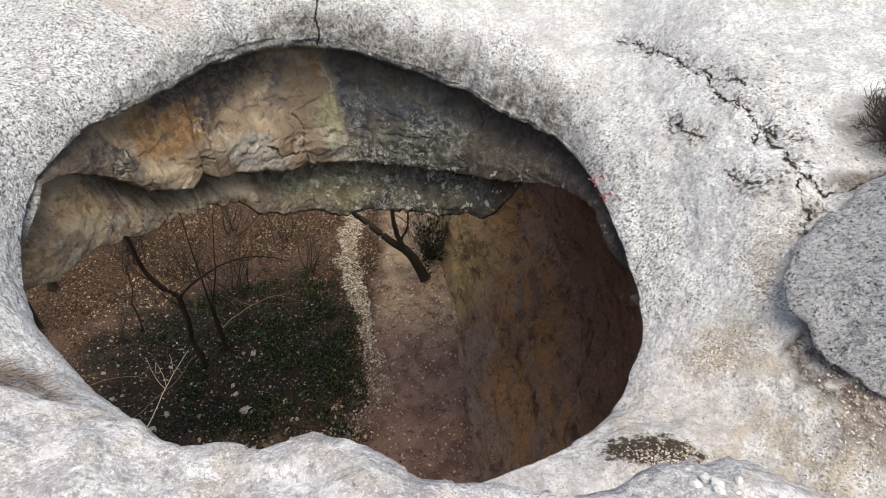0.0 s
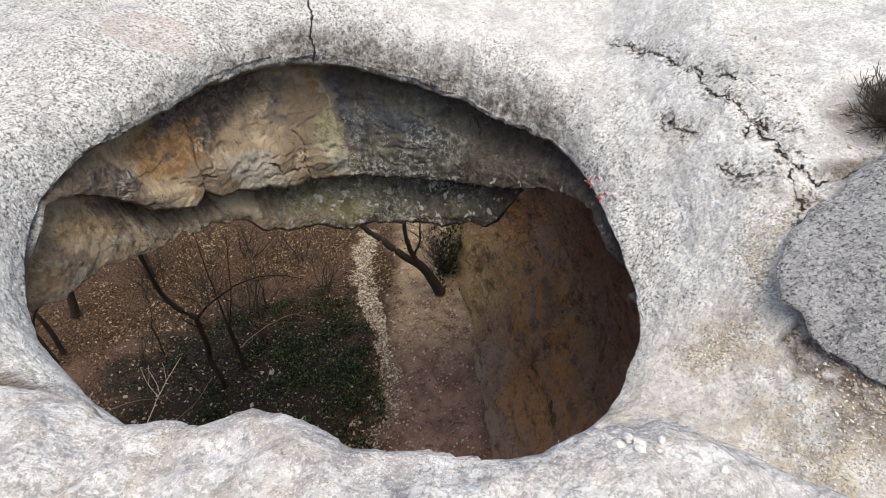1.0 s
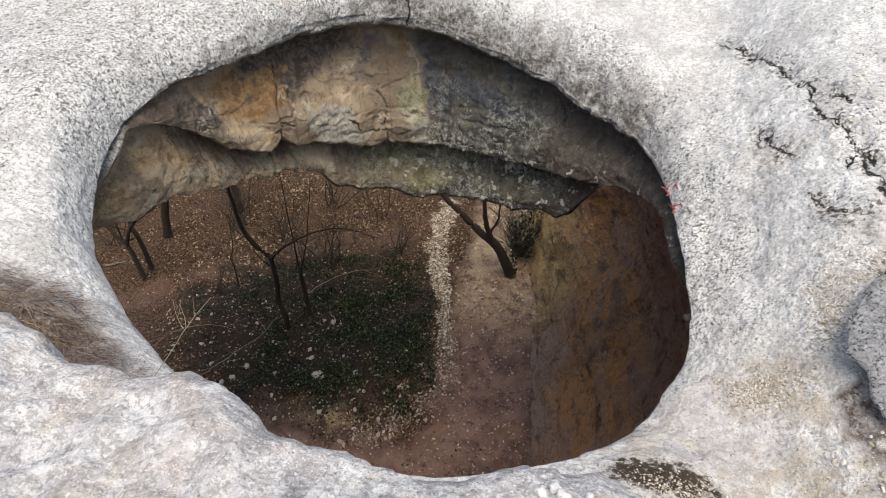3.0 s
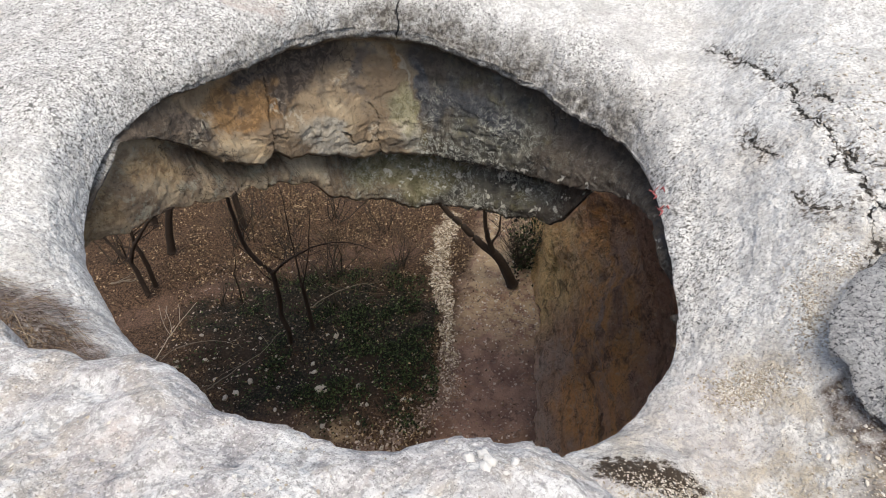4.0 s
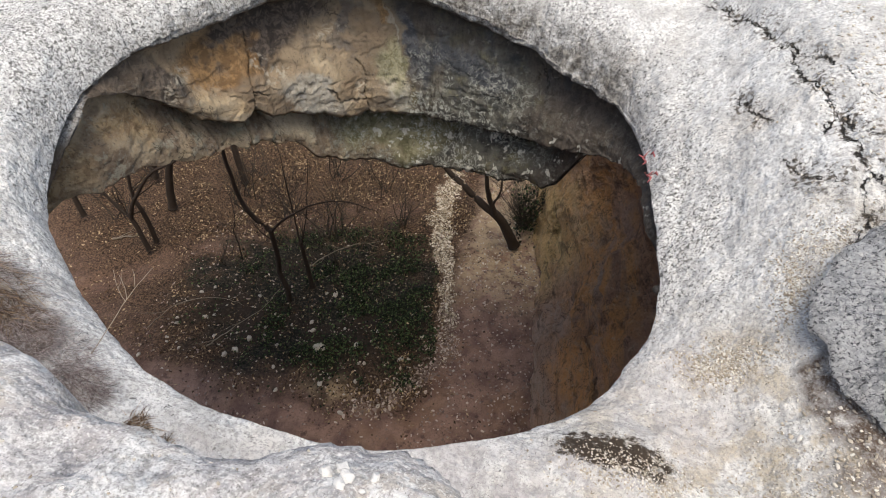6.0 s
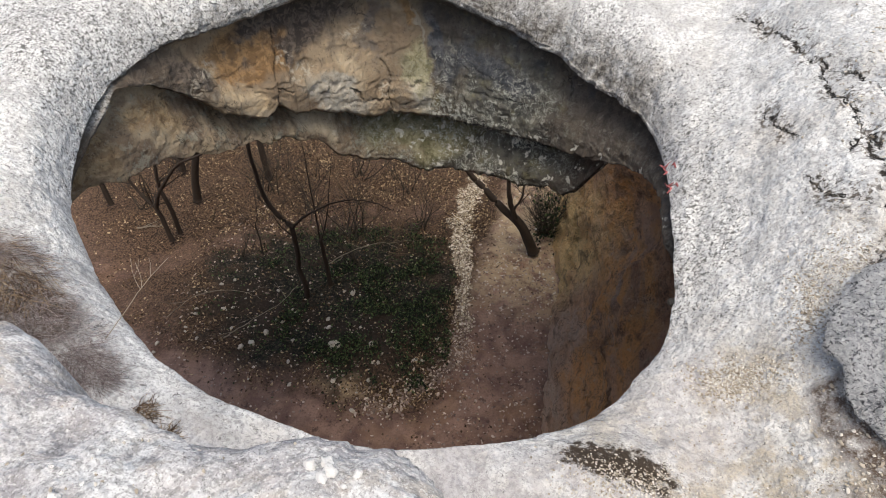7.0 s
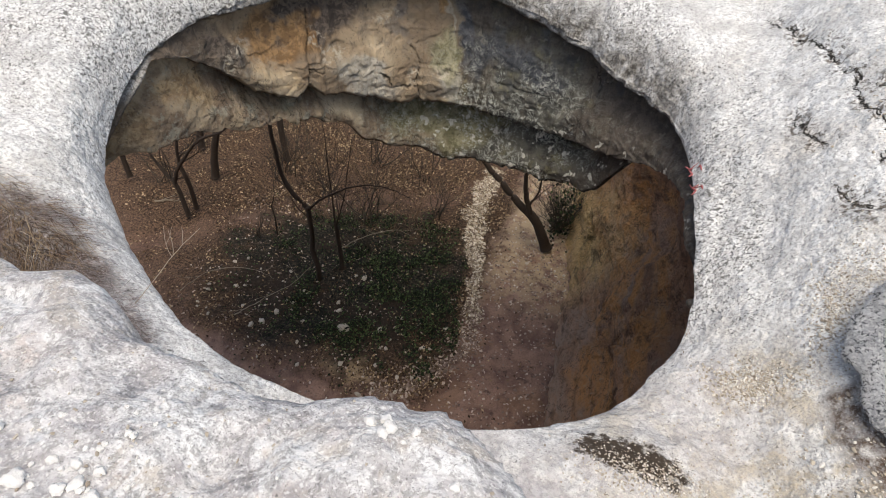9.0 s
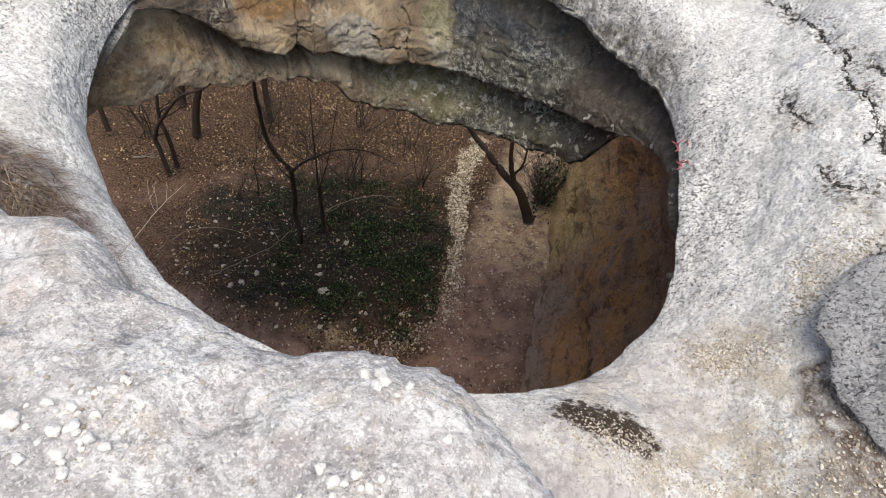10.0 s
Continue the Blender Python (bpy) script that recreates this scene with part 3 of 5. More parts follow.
def build_roof():
    na, nt, nu, nl, nc = 1400, 320, 120, 72, 14
    a = np.arange(na) * 2 * np.pi / na
    deg, ca, sa = np.degrees(a), np.cos(a), np.sin(a)
    chipped = step(deg, 35, 60) * (1 - step(deg, 165, 185))
    r0 = ring_value(RIM_R, a) + 0.020 * fbm(6 * ca, 6 * sa, 5.0, 5) + chipped * 0.055 * flakes(fbm(5 * ca + 2, 5 * sa, 9.0, 4), 3, 0.75)
    z0 = ring_value(RIM_Z, a)
    u = 1 - np.arange(nt) / (nt - 1)
    f = ((np.exp(4 * u) - 1) / (math.exp(4) - 1))[:, None]
    d = f * (table(EDGE, deg) - r0)
    x, y = CX + (r0 + d) * ca, CY + (r0 + d) * sa
    lip = z0 - top_height(CX + r0 * ca, CY + r0 * sa)
    z = top_height(x, y) + np.where(d < 1.6, lip * np.exp(-d / (0.2 - 0.09 * step(deg, 110, 130) * (1 - step(deg, 200, 230)))), 0.0)
    z = z + (0.03 * flakes(fbm(3.2 * x, 3.2 * y, 14.0, 3), 3, 0.75) + 0.02 * fbm(7 * x, 7 * y, 11.0, 3)) * np.exp(-d / 0.18) * chipped
    seams = {key: signed_distance(lines, x, y) for key, lines in SEAMS.items()}
    nearest = np.min([np.abs(q) for q in seams.values()], axis=0)
    dip = 1 - step(nearest + 0.08 * fbm(3 * x, 3 * y, 3.3), 0.0, 0.09)
    z = z - 0.035 * dip - 1.2 * step(f, 0.86, 1.0) ** 2
    sheets = [np.stack([x, y, z], -1)]
    near = step(deg, 180, 198) * (1 - step(deg, 345, 360)) + (1 - step(deg, 0, 22)) * (deg < 30)
    xr, yr = CX + r0 * ca, CY + r0 * sa
    zl = np.minimum(z0 - 0.06, table(LEDGE, deg) + 0.022 * fbm(15 * ca, 15 * sa, 2.2, 4))
    zb = np.minimum(zl - 0.03 - 0.09 * step(deg, 58, 66), table(LOWER, deg) + 0.07 + 0.03 * fbm(24 * ca, 24 * sa, 7.0, 4))
    zl, zb = zl - 0.3 * near, zb - 0.3 * near
    # upper band: a rolled lip, a recess under it, then the hanging ledge
    v = ((np.arange(nu) + 1) / nu)[:, None]
    zz = z0 + (zl - z0) * v
    left = step(deg, 150, 168) * (1 - step(deg, 174, 186))
    arc = 2.6 * a[None, :] + 0 * zz
    off = (0.27 - 0.22 * left) * step(v, 0.05, 0.18) * (1 - step(v, 0.26, 0.85)) + 0.3 * near * v
    # beds: the stone under a wandering line stands proud of the stone above it
    bed = table(BED, deg) + 0.05 * fbm(1.6 * arc, 0.0, 3.0, 4)
    below = step(bed - zz, -0.012, 0.02)
    span = step(deg, 112, 120) * (1 - step(deg, 143, 152))
    off = off + 0.05 * span * (0.5 - below) + 0.02 * (0.5 - step(bed - 0.42 - zz, -0.01, 0.02)) * step(deg, 66, 80) * (1 - step(deg, 112, 116))
    rough = 0.035 * fbm(0.9 * arc, 1.2 * zz, 1.0, 3) * step(v, 0.1, 0.3) * (1 - step(v, 0.85, 1.0))
    rough = rough + 0.040 * flakes(fbm(0.9 * arc + 3, 1.6 * zz, 4.0, 4), 3, 0.93) * step(v, 0.1, 0.25) + 0.010 * fbm(6 * arc, 8 * zz, 2.0, 4) * step(v, 0.0, 0.1)
    spall = np.zeros_like(zz)
    for cd, cz, rd, rz in SPALLS:
        spall = np.maximum(spall, blob(2.6 * radians(cd), cz, 2.6 * radians(rd), rz, arc, zz, 0.5))
    rough = rough + 0.05 * flakes(fbm(3.0 * arc, 6 * zz, 15.0, 4), 3, 0.7) * chipped * (1 - step(v, 0.10, 0.24))
    rough = rough + spall * (0.045 * flakes(fbm(4.5 * arc, 5 * zz, 6.0, 3), 3, 0.8) + 0.02)
    split = np.full_like(zz, 9.0)
    wob = 0.05 * fbm(4.5 * arc, 4.5 * zz, 12.0, 5)
    for line in CRACKS:
        split = np.minimum(split, line_distance([(2.6 * radians(cd), cz) for cd, cz in line], arc + wob, zz - wob))
    broken = (1 - step(split, 0.001, 0.011)) * step(fbm(5 * arc, 5 * zz, 3.0, 3), -0.5, 0.1)
    off = off + rough * (1 - near) + 0.04 * (1 - step(split, 0.001, 0.012)) + 0.05 * step(v, 0.95, 1.0) ** 2
    sheets.append(np.stack([xr + off * ca, yr + off * sa, zz], -1))
    last = off[-1]
    # lower band, set back under the ledge
    v = ((np.arange(nl) + 1) / nl)[:, None]
    zz = zl + 0.03 + (zb - zl - 0.03) * np.maximum(0.0, (v - 0.1) / 0.9)
    off = last + (0.46 - 0.30 * left - last) * step(v, 0.0, 0.08) - 0.31 * step(v, 0.1, 0.85) * (1 - near) * (1 - 0.6 * left) + 0.3 * near
    off = off + (1 - 0.5 * step(deg, 145, 160)) * (0.05 * fbm(1.1 * arc[:1], 2.2 * zz, 3.0) + 0.04 * flakes(fbm(1.3 * arc[:1], 2.2 * zz, 7.0, 4), 3, 0.9)) + 0.012 * fbm(8 * xr, 8 * yr, 8 * zz, 4) + 0.06 * step(v, 0.92, 1.0) * (1 - step(deg, 135, 150))
    off = off + 0.09 * np.exp(-((deg - 143.5 - 1.5 * fbm(0.0, 3.0 * zz, 5.0 + 0 * deg, 3)) / 0.25) ** 2)
    sheets.append(np.stack([xr + off * ca, yr + off * sa, zz], -1))
    # underside, out to the edge of the rock
    lo, outer = sheets[-1][-1], sheets[0][0]
    v = ((np.arange(nc) + 1) / nc)[:, None]
    w = v ** 1.6
    x, y = lo[:, 0] + (outer[:, 0] - lo[:, 0]) * w, lo[:, 1] + (outer[:, 1] - lo[:, 1]) * w
    far = step(deg, 15, 35) * (1 - step(deg, 205, 225))
    z = lo[:, 2] + (7.6 + (np.maximum(7.6, lo[:, 2] + 0.12) - 7.6) * far - lo[:, 2]) * step(v, 0.0, 0.6) + (0.25 - 0.15 * far) * fbm(0.8 * x, 0.8 * y, 3.0) * step(v, 0, 0.2) + 0.3 * step(v, 0.8, 1.0)
    z[-1] = outer[:, 2] - 0.5
    sheets.append(np.stack([x, y, z], -1))
    verts = np.concatenate(sheets)
    x, y, z = verts[..., 0], verts[..., 1], verts[..., 2]
    row = np.arange(len(verts))[:, None] - nt
    top = row < 0
    d = np.hypot(x - CX, y - CY) - 2.3
    edge = z0 - z + 0.05 * fbm(4 * x, 4 * y, 4 * z)
    marks = {"inner": np.where(top, 0.0, np.maximum(step(edge, 0.07 - 0.06 * left, 0.17 - 0.12 * left), row >= nu))}
    marks["lichen"] = 0.5 * np.exp(-np.maximum(0, d) / 0.8) * step(y, 2.4, 4.4) + 0.36 * step(-x, -0.2, 1.6) * step(y, 2.2, 4) - 0.30 * step(x, 1.7, 2.3) + 0.10 * step(-y, -1.2, -0.6)
    marks["hump"] = step(table(CREST, x) - y, -0.4, 0.0)
    marks["ochre"] = np.clip(0.9 * blob(2.1, 2.2, 0.9, 0.8, x, y, 0.5) + 0.8 * blob(-1.95, 2.55, 0.22, 0.16, x, y, 0.5) + 0.5 * blob(2.0, 3.0, 0.3, 0.2, x, y, 0.5)
                             + 0.4 * blob(2.55, 3.7, 0.25, 0.5, x, y, 0.5) + 0.35 * blob(-2.7, 5.87, 0.34, 0.16, x, y, 0.4) + 0.3 * blob(0.9, 2.0, 0.3, 0.2, x, y, 0.5), 0, 1)
    r = np.hypot((x + 2.7) / 0.36, (y - 5.9) / 0.22) + 0.15 * fbm(5 * x, 5 * y, 2.0)
    marks["ring"] = top * (0.55 * np.exp(-((r - 1) / 0.2) ** 2) + 0.2 * (r < 0.85))
    gap = np.hypot(x - CX, y - CY) - r0
    close = gap < 0.4
    # painted shade on the lip: wide at the right, narrow at the left
    lip_gap = np.where(top, gap, 9.0)
    lip_gap[close] += 0.06 * fbm(3 * x[close], 3 * y[close], 7.7)
    reach = 0.26 - 0.20 * step(deg, 98, 132)
    marks["lip_shade"] = top * (1 - step(lip_gap, 0.02, reach)) * step(deg, 30, 60) * (1 - step(deg, 150, 185)) * (1 - 0.4 * step(deg, 112, 135)) + (~top) * 0.8
    marks["mauve"] = top * np.clip(blob(0.75, 1.75, 0.8, 0.45, x, y, 0.5) + 0.7 * blob(1.7, 2.75, 0.35, 0.4, x, y, 0.5) + 0.6 * blob(-0.6, 1.4, 0.9, 0.3, x, y, 0.5), 0, 1)
    marks["moss"] = blob(1.33, 2.26, 0.29, 0.14, x, y, 0.7)
    pad = np.full((len(verts) - nt, na), 9.0)
    marks["crack"] = np.concatenate([1 - step(nearest + 0.05 * fbm(2.2 * sheets[0][..., 0], 2.2 * sheets[0][..., 1], 3.3), 0.03, 0.17), 0 * pad])
    for key, q in seams.items():
        marks[key] = np.concatenate([q, pad])
    level = np.where(top, 0.0, np.where(row < nu, (row + 1) / nu, np.where(row < nu + nl, 1 + (row - nu + 1) / nl, 2.0)))
    marks["band"] = level + 0 * x
    # stains and painted shade of the inner face, by angle and level
    w = np.zeros(np.shape(z))
    w[nt:] = fbm(1.7 * x[nt:], 1.7 * y[nt:], 1.7 * z[nt:], 5)
    dw, lw = deg + 6 * w, level + 0.22 * w
    up = level < 1
    marks["grey"] = np.where(up, 1 - step(dw, 95, 119), 1 - step(dw, 92, 134))
    spot = lambda cd, cl, rd, rl: 1 - step(np.hypot((dw - cd) / rd, (lw - cl) / rl), 0.3, 1.3)
    # dark: soot, widened to paint the shade of the recess and the ledge
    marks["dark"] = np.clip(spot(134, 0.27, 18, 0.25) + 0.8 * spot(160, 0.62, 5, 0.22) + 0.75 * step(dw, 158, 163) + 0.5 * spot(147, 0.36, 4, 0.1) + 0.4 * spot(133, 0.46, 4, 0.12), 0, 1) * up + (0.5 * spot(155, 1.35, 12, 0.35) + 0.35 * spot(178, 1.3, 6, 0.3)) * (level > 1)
    marks["ochre_in"] = np.clip(spot(144, 0.42, 17, 0.22) + 0.8 * spot(110, 0.30, 3.0, 0.20) + 0.5 * spot(128, 0.3, 8, 0.12), 0, 1) * up + np.clip(0.8 * spot(170, 1.5, 9, 0.4) + 0.8 * spot(187, 1.6, 9, 0.6), 0, 1) * (level > 1)
    marks["cream"] = np.clip(spot(150, 0.80, 8, 0.30) + 0.8 * spot(123, 0.64, 6, 0.20), 0, 1) * up + spot(131, 1.45, 8, 0.5) * (level > 1)
    marks["ash"] = np.clip(spot(129, 0.90, 13, 0.20) + 0.75 * spot(108, 0.88, 7, 0.22) + 0.5 * spot(150, 0.99, 8, 0.1), 0, 1) * up
    marks["blue"] = np.clip(0.62 * spot(116.5, 0.34, 2.4, 0.40) + 0.9 * spot(92, 0.55, 16, 0.28) + 0.8 * spot(104, 0.35, 3.0, 0.30), 0, 1) * up
    marks["olive"] = 0.9 * spot(109.5, 0.74, 5.5, 0.22) * up + np.clip(spot(107, 1.45, 16, 0.55) + 0.5 * spot(147, 1.5, 7, 0.4), 0, 1) * (level > 1)
    marks["drip"] = spot(108.8, 0.46, 0.9, 0.30) * up + 0.6 * spot(98.5, 0.40, 0.6, 0.16) * up
    marks["umber"] = np.clip((1 - step(dw, 62, 90)) * up + 0.9 * (1 - step(dw, 62, 84)) * (level > 1) + 0.75 * spot(92, 0.22, 22, 0.18) * up, 0, 1)
    marks["crack_in"] = np.zeros(np.shape(z))
    marks["crack_in"][nt:nt + nu] = broken
    marks["spall"] = np.zeros(np.shape(z))
    marks["spall"][nt:nt + nu] = spall
    marks["soil_and_shade"] = np.clip(blob(-3.0, 1.92, 0.85, 0.36, x, y, 0.25) + blob(-2.15, 1.9, 0.34, 0.20, x, y, 0.25) + 0.9 * blob(3.0, 2.3, 0.6, 0.25, x, y, 0.5) + 0.9 * blob(2.62, 2.85, 0.22, 0.4, x, y, 0.4) + 0.95 * blob(3.6, 4.45, 0.4, 0.26, x, y, 0.5)
                            # ribbon at the boulder's foot: earth plus the painted shadow of its overhang
                            + 1 - step(line_distance([(2.36, 2.84), (2.48, 2.58), (2.75, 2.42), (3.2, 2.1)], x, y) + 0.06 * fbm(4 * x, 4 * y, 1.1), 0.05, 0.15) + 0.9 * blob(3.05, 4.0, 0.22, 0.1, x, y, 0.5), 0, 1)
    roof = mesh_object("ceiling_rock", verts.reshape(-1, 3), grid_faces(len(verts), na, True), LIMESTONE, attrs=marks)
    return tagged(roof, "pale weathered limestone roof pierced by one large round hole", "rock", kind="structure")


build_roof()

# ---- the cave walls ----
FOOT = [(-16, -26), (-12, -6), (-9.5, 0.0), (-6, 1.0), (-3, 0.6), (-0.6, 1.6), (0.6, 3.2), (1.05, 5.2), (1.0, 7.0), (0.9, 8.3), (0.8, 9.8), (0.74, 11.3),
        (0.58, 12.6), (0.34, 13.6), (0.22, 14.6), (0.10, 15.6), (0.0, 16.8), (0.2, 18.2), (2.0, 19.4), (7, 20), (16, 21), (34, 22)]


def build_wall():
    pts = []
    for (xa, ya), (xb, yb) in zip(FOOT[:-1], FOOT[1:]):
        n = max(3, int(math.hypot(xb - xa, yb - ya) / (0.035 if -1 < xa < 2 and ya > 1 else 0.4)))
        pts += [(xa + (xb - xa) * k / n, ya + (yb - ya) * k / n) for k in range(n)]
    p = np.array(pts)
    for _ in range(30):
        p[1:-1] = (p[:-2] + 2 * p[1:-1] + p[2:]) / 4
    t = np.gradient(p, axis=0)
    t /= np.linalg.norm(t, axis=1)[:, None]
    nz = 260
    x, y = p[:, 0][:, None], p[:, 1][:, None]
    z = np.linspace(-0.4, 10.0, nz)[None, :] + 0 * x
    right = step(x, -0.6, 0.2)
    lean = 0.12 * z * (1 - right) + 0.45 * np.maximum(0.0, z) * (1 - 0.55 * step(z, 2.0, 7.0)) * (1 - 0.45 * step(y, 11.0, 14.5)) * right
    lean = lean + 0.45 * np.exp(-((y - 8.2) / 1.3) ** 2 - ((z - 4.6) / 1.2) ** 2) * right
    # shallow coves one over the other where the wall turns into the roof, then scars and drip ribs
    cove = np.hypot((y - 11.6) / 1.6, (z - 3.4) / 1.5) + 0.25 * fbm(0.9 * y, 0.9 * z, 2.0)
    lean = lean + (0.35 * (1 - step(cove, 0.5, 1.0)) + 0.10 * flakes(cove, 2, 0.85)) * right * (cove < 2.0)
    lean = lean + 0.20 * fbm(0.6 * x, 0.4 * y, 0.5 * z) + 0.12 * flakes(fbm(1.3 * x + 4, 0.5 * y, 1.1 * z), 4, 0.85)
    lean = lean + 0.07 * fbm(2.2 * x, 0.9 * y, 2.0 * z, 4) + 0.06 * flakes(fbm(2.4 * x, 1.2 * y + 9, 2.2 * z, 3), 3, 0.9) + 0.04 * fbm(5 * x, 4 * y, 3 * z, 4)
    top = 8.0 + 0.35 * step(y, 4.0, 6.0) + 0.7 * step(y, 9.6, 11.5)
    lean = lean + 5.0 * step(z, top - 0.2, 10.0) ** 2
    zz = np.minimum(z, top + 0.15 * fbm(x, y, 3.0))
    verts = np.stack([x + lean * t[:, 1][:, None], y - lean * t[:, 0][:, None], zz], -1).reshape(-1, 3)
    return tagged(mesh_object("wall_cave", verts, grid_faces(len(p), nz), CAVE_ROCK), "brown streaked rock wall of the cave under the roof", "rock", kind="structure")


build_wall()

# ---- the ground far below ----
TRACK = [(-16, 7.6), (-12.6, 8.8), (-11.0, 9.8), (-9.4, 10.8), (-8.35, 11.7), (-6.6, 13.06), (-4.6, 14.3), (-3.1, 15.4), (-1.5, 17.5), (1, 24)]
GRAVEL = [(-2.6, 16.6), (-2.7, 15.2), (-2.5, 14.0), (-2.05, 12.4), (-1.68, 11.2), (-1.45, 10.4), (-1.32, 9.5), (-1.54, 8.87), (-1.91, 8.36), (-2.25, 7.95), (-2.8, 7.6)]


def ground_height(x, y):
    near = np.exp(-((x + 5) / 14) ** 2 - ((y - 10) / 12) ** 2)
    z = 0.10 * fbm(0.35 * x, 0.35 * y, 0.5) + 0.04 * fbm(1.6 * x, 1.6 * y, 2.5) * near + 0.014 * fbm(7 * x, 7 * y, 6.5, 3) * near
    return z + (1 - near) * 1.2 * fbm(0.03 * x, 0.03 * y, 9.5) - 0.06 * (1 - step(line_distance(TRACK, x, y), 0.3, 1.2)) * near


def ground_marks(x, y):
    """How much leaf litter, green undergrowth, gravel and sand lie at a point."""
    w = 0.5 * fbm(1.3 * x, 1.3 * y, 3.0)
    t = 0.32 * (1 - step(line_distance(TRACK, x, y) + 0.8 * w, 0.15, 0.75))
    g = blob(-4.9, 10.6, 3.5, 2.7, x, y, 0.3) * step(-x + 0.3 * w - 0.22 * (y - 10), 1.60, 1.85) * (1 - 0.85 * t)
    # little bare earth at lower left: dark litter colour stands in for shade
    bare = step(x + 0.6 * w, -1.9, -1.2) + (1 - step(y + 0.7 * w, 7.0, 8.2)) + 0.25 * (1 - step(x + 1.6 * y + w, 4.0, 6.5))
    leaf = np.maximum(0.0, 1 - 0.85 * t - np.minimum(1, bare))
    width = 0.17 + 0.14 * step(y, 11.5, 15)
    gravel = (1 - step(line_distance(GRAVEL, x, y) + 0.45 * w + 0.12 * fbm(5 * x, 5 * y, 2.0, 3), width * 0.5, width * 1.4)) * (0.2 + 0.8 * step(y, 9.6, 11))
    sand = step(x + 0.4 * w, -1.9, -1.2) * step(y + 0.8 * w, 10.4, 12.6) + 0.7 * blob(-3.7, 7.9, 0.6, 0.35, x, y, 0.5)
    return leaf, g, gravel, np.minimum(1.0, sand)


def build_ground():
    xs = np.concatenate([-np.geomspace(900, 17, 26), np.linspace(-16, 4, 360), np.geomspace(4.5, 900, 30)])
    ys = np.concatenate([-np.geomspace(900, 3, 26), np.linspace(0, 4.5, 20), np.linspace(4.6, 20, 280), np.geomspace(20.5, 900, 30)])
    x, y = np.meshgrid(xs, ys)
    verts = np.stack([x, y, ground_height(x, y)], -1).reshape(-1, 3)
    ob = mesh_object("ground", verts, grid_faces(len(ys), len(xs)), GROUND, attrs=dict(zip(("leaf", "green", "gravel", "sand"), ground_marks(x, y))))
    return tagged(ob, "brown forest floor with leaf litter, bare track and gravel", "ground", kind="structure")


build_ground()


# ---- boulder ----
def rock_mesh(name, mat, size, seed, subdiv=3, rough=0.18):
    bm = bmesh.new()
    bmesh.ops.create_icosphere(bm, subdivisions=subdiv, radius=1)
    p = np.array([v.co for v in bm.verts])
    n = 1 + rough * fbm(1.1 * p[:, 0] + seed, 1.1 * p[:, 1], 1.1 * p[:, 2], 3) + rough * 0.5 * fbm(3 * p[:, 0] + seed, 3 * p[:, 1], 3 * p[:, 2], 3)
    for v, k in zip(bm.verts, n):
        v.co = Vector((v.co.x * size[0], v.co.y * size[1], v.co.z * size[2])) * k
    me = bpy.data.meshes.new(name)
    bm.to_mesh(me)
    bm.free()
    me.materials.append(mat)
    me.polygons.foreach_set("use_smooth", [True] * len(me.polygons))
    return me


BOULDER_R = [(0, 1.15), (37, 1.3), (61, 1.25), (74, 1.03), (84, 0.915), (98, 0.78), (126, 0.71), (145, 0.79), (156, 0.88), (168, 0.92), (180, 0.98), (185, 1.03), (189, 0.97), (192, 0.93), (202, 0.95),
             (212, 0.93), (219, 0.87), (230, 0.85), (243, 0.86), (267, 1.0), (301, 1.05), (360, 1.15)]


def build_boulder():
    """A tilted slab with a gently domed top, undercut along its foot."""
    bx, by, na, nt, nb = 3.25, 3.1, 420, 130, 40
    a = np.arange(na) * 2 * np.pi / na
    ca, sa = np.cos(a), np.sin(a)
    r = table(BOULDER_R, np.degrees(a))
    for _ in range(3):
        r = (np.roll(r, 1) + 2 * r + np.roll(r, -1)) / 4
    r = r + 0.03 * fbm(6 * ca, 6 * sa, 2.0, 5)
    s = ((np.arange(nt) + 0.5) / nt)[:, None]
    x, y = bx + s * r * ca, by + s * r * sa
    plane = lambda x, y: 9.265 + 0.43 * (y - 3.0) + 0.15 * (x - 2.5)
    z = plane(x, y) + 0.20 * (1 - s ** 2) - 0.025 * step(s, 0.93, 1.0) ** 2
    z = z + 0.05 * fbm(1.6 * x, 1.6 * y, 3.0) + 0.03 * flakes(fbm(2.6 * x + 0.8 * y, 1.5 * y, 5.0), 5, 0.8) + 0.016 * fbm(9 * x, 9 * y, 1.0, 3)
    sheets = [np.stack([x, y, z], -1)]
    v = ((np.arange(nb) + 1) / nb)[:, None]
    edge = sheets[0][-1]
    k = 1 - 0.10 * v - 0.34 * step(v, 0.06, 0.45) + 0.02 * fbm(6 * ca, 6 * sa, 5 * v, 4)
    x, y = bx + r * k * ca, by + r * k * sa
    sheets.append(np.stack([x, y, edge[:, 2] + (surface(x, y) - 0.12 - edge[:, 2]) * v], -1))
    verts = np.concatenate(sheets)
    ob = mesh_object("boulder", verts.reshape(-1, 3), grid_faces(len(verts), na, True), BOULDER)
    return tagged(ob, "grey boulder speckled with black and white lichen", "boulder")


build_boulder()


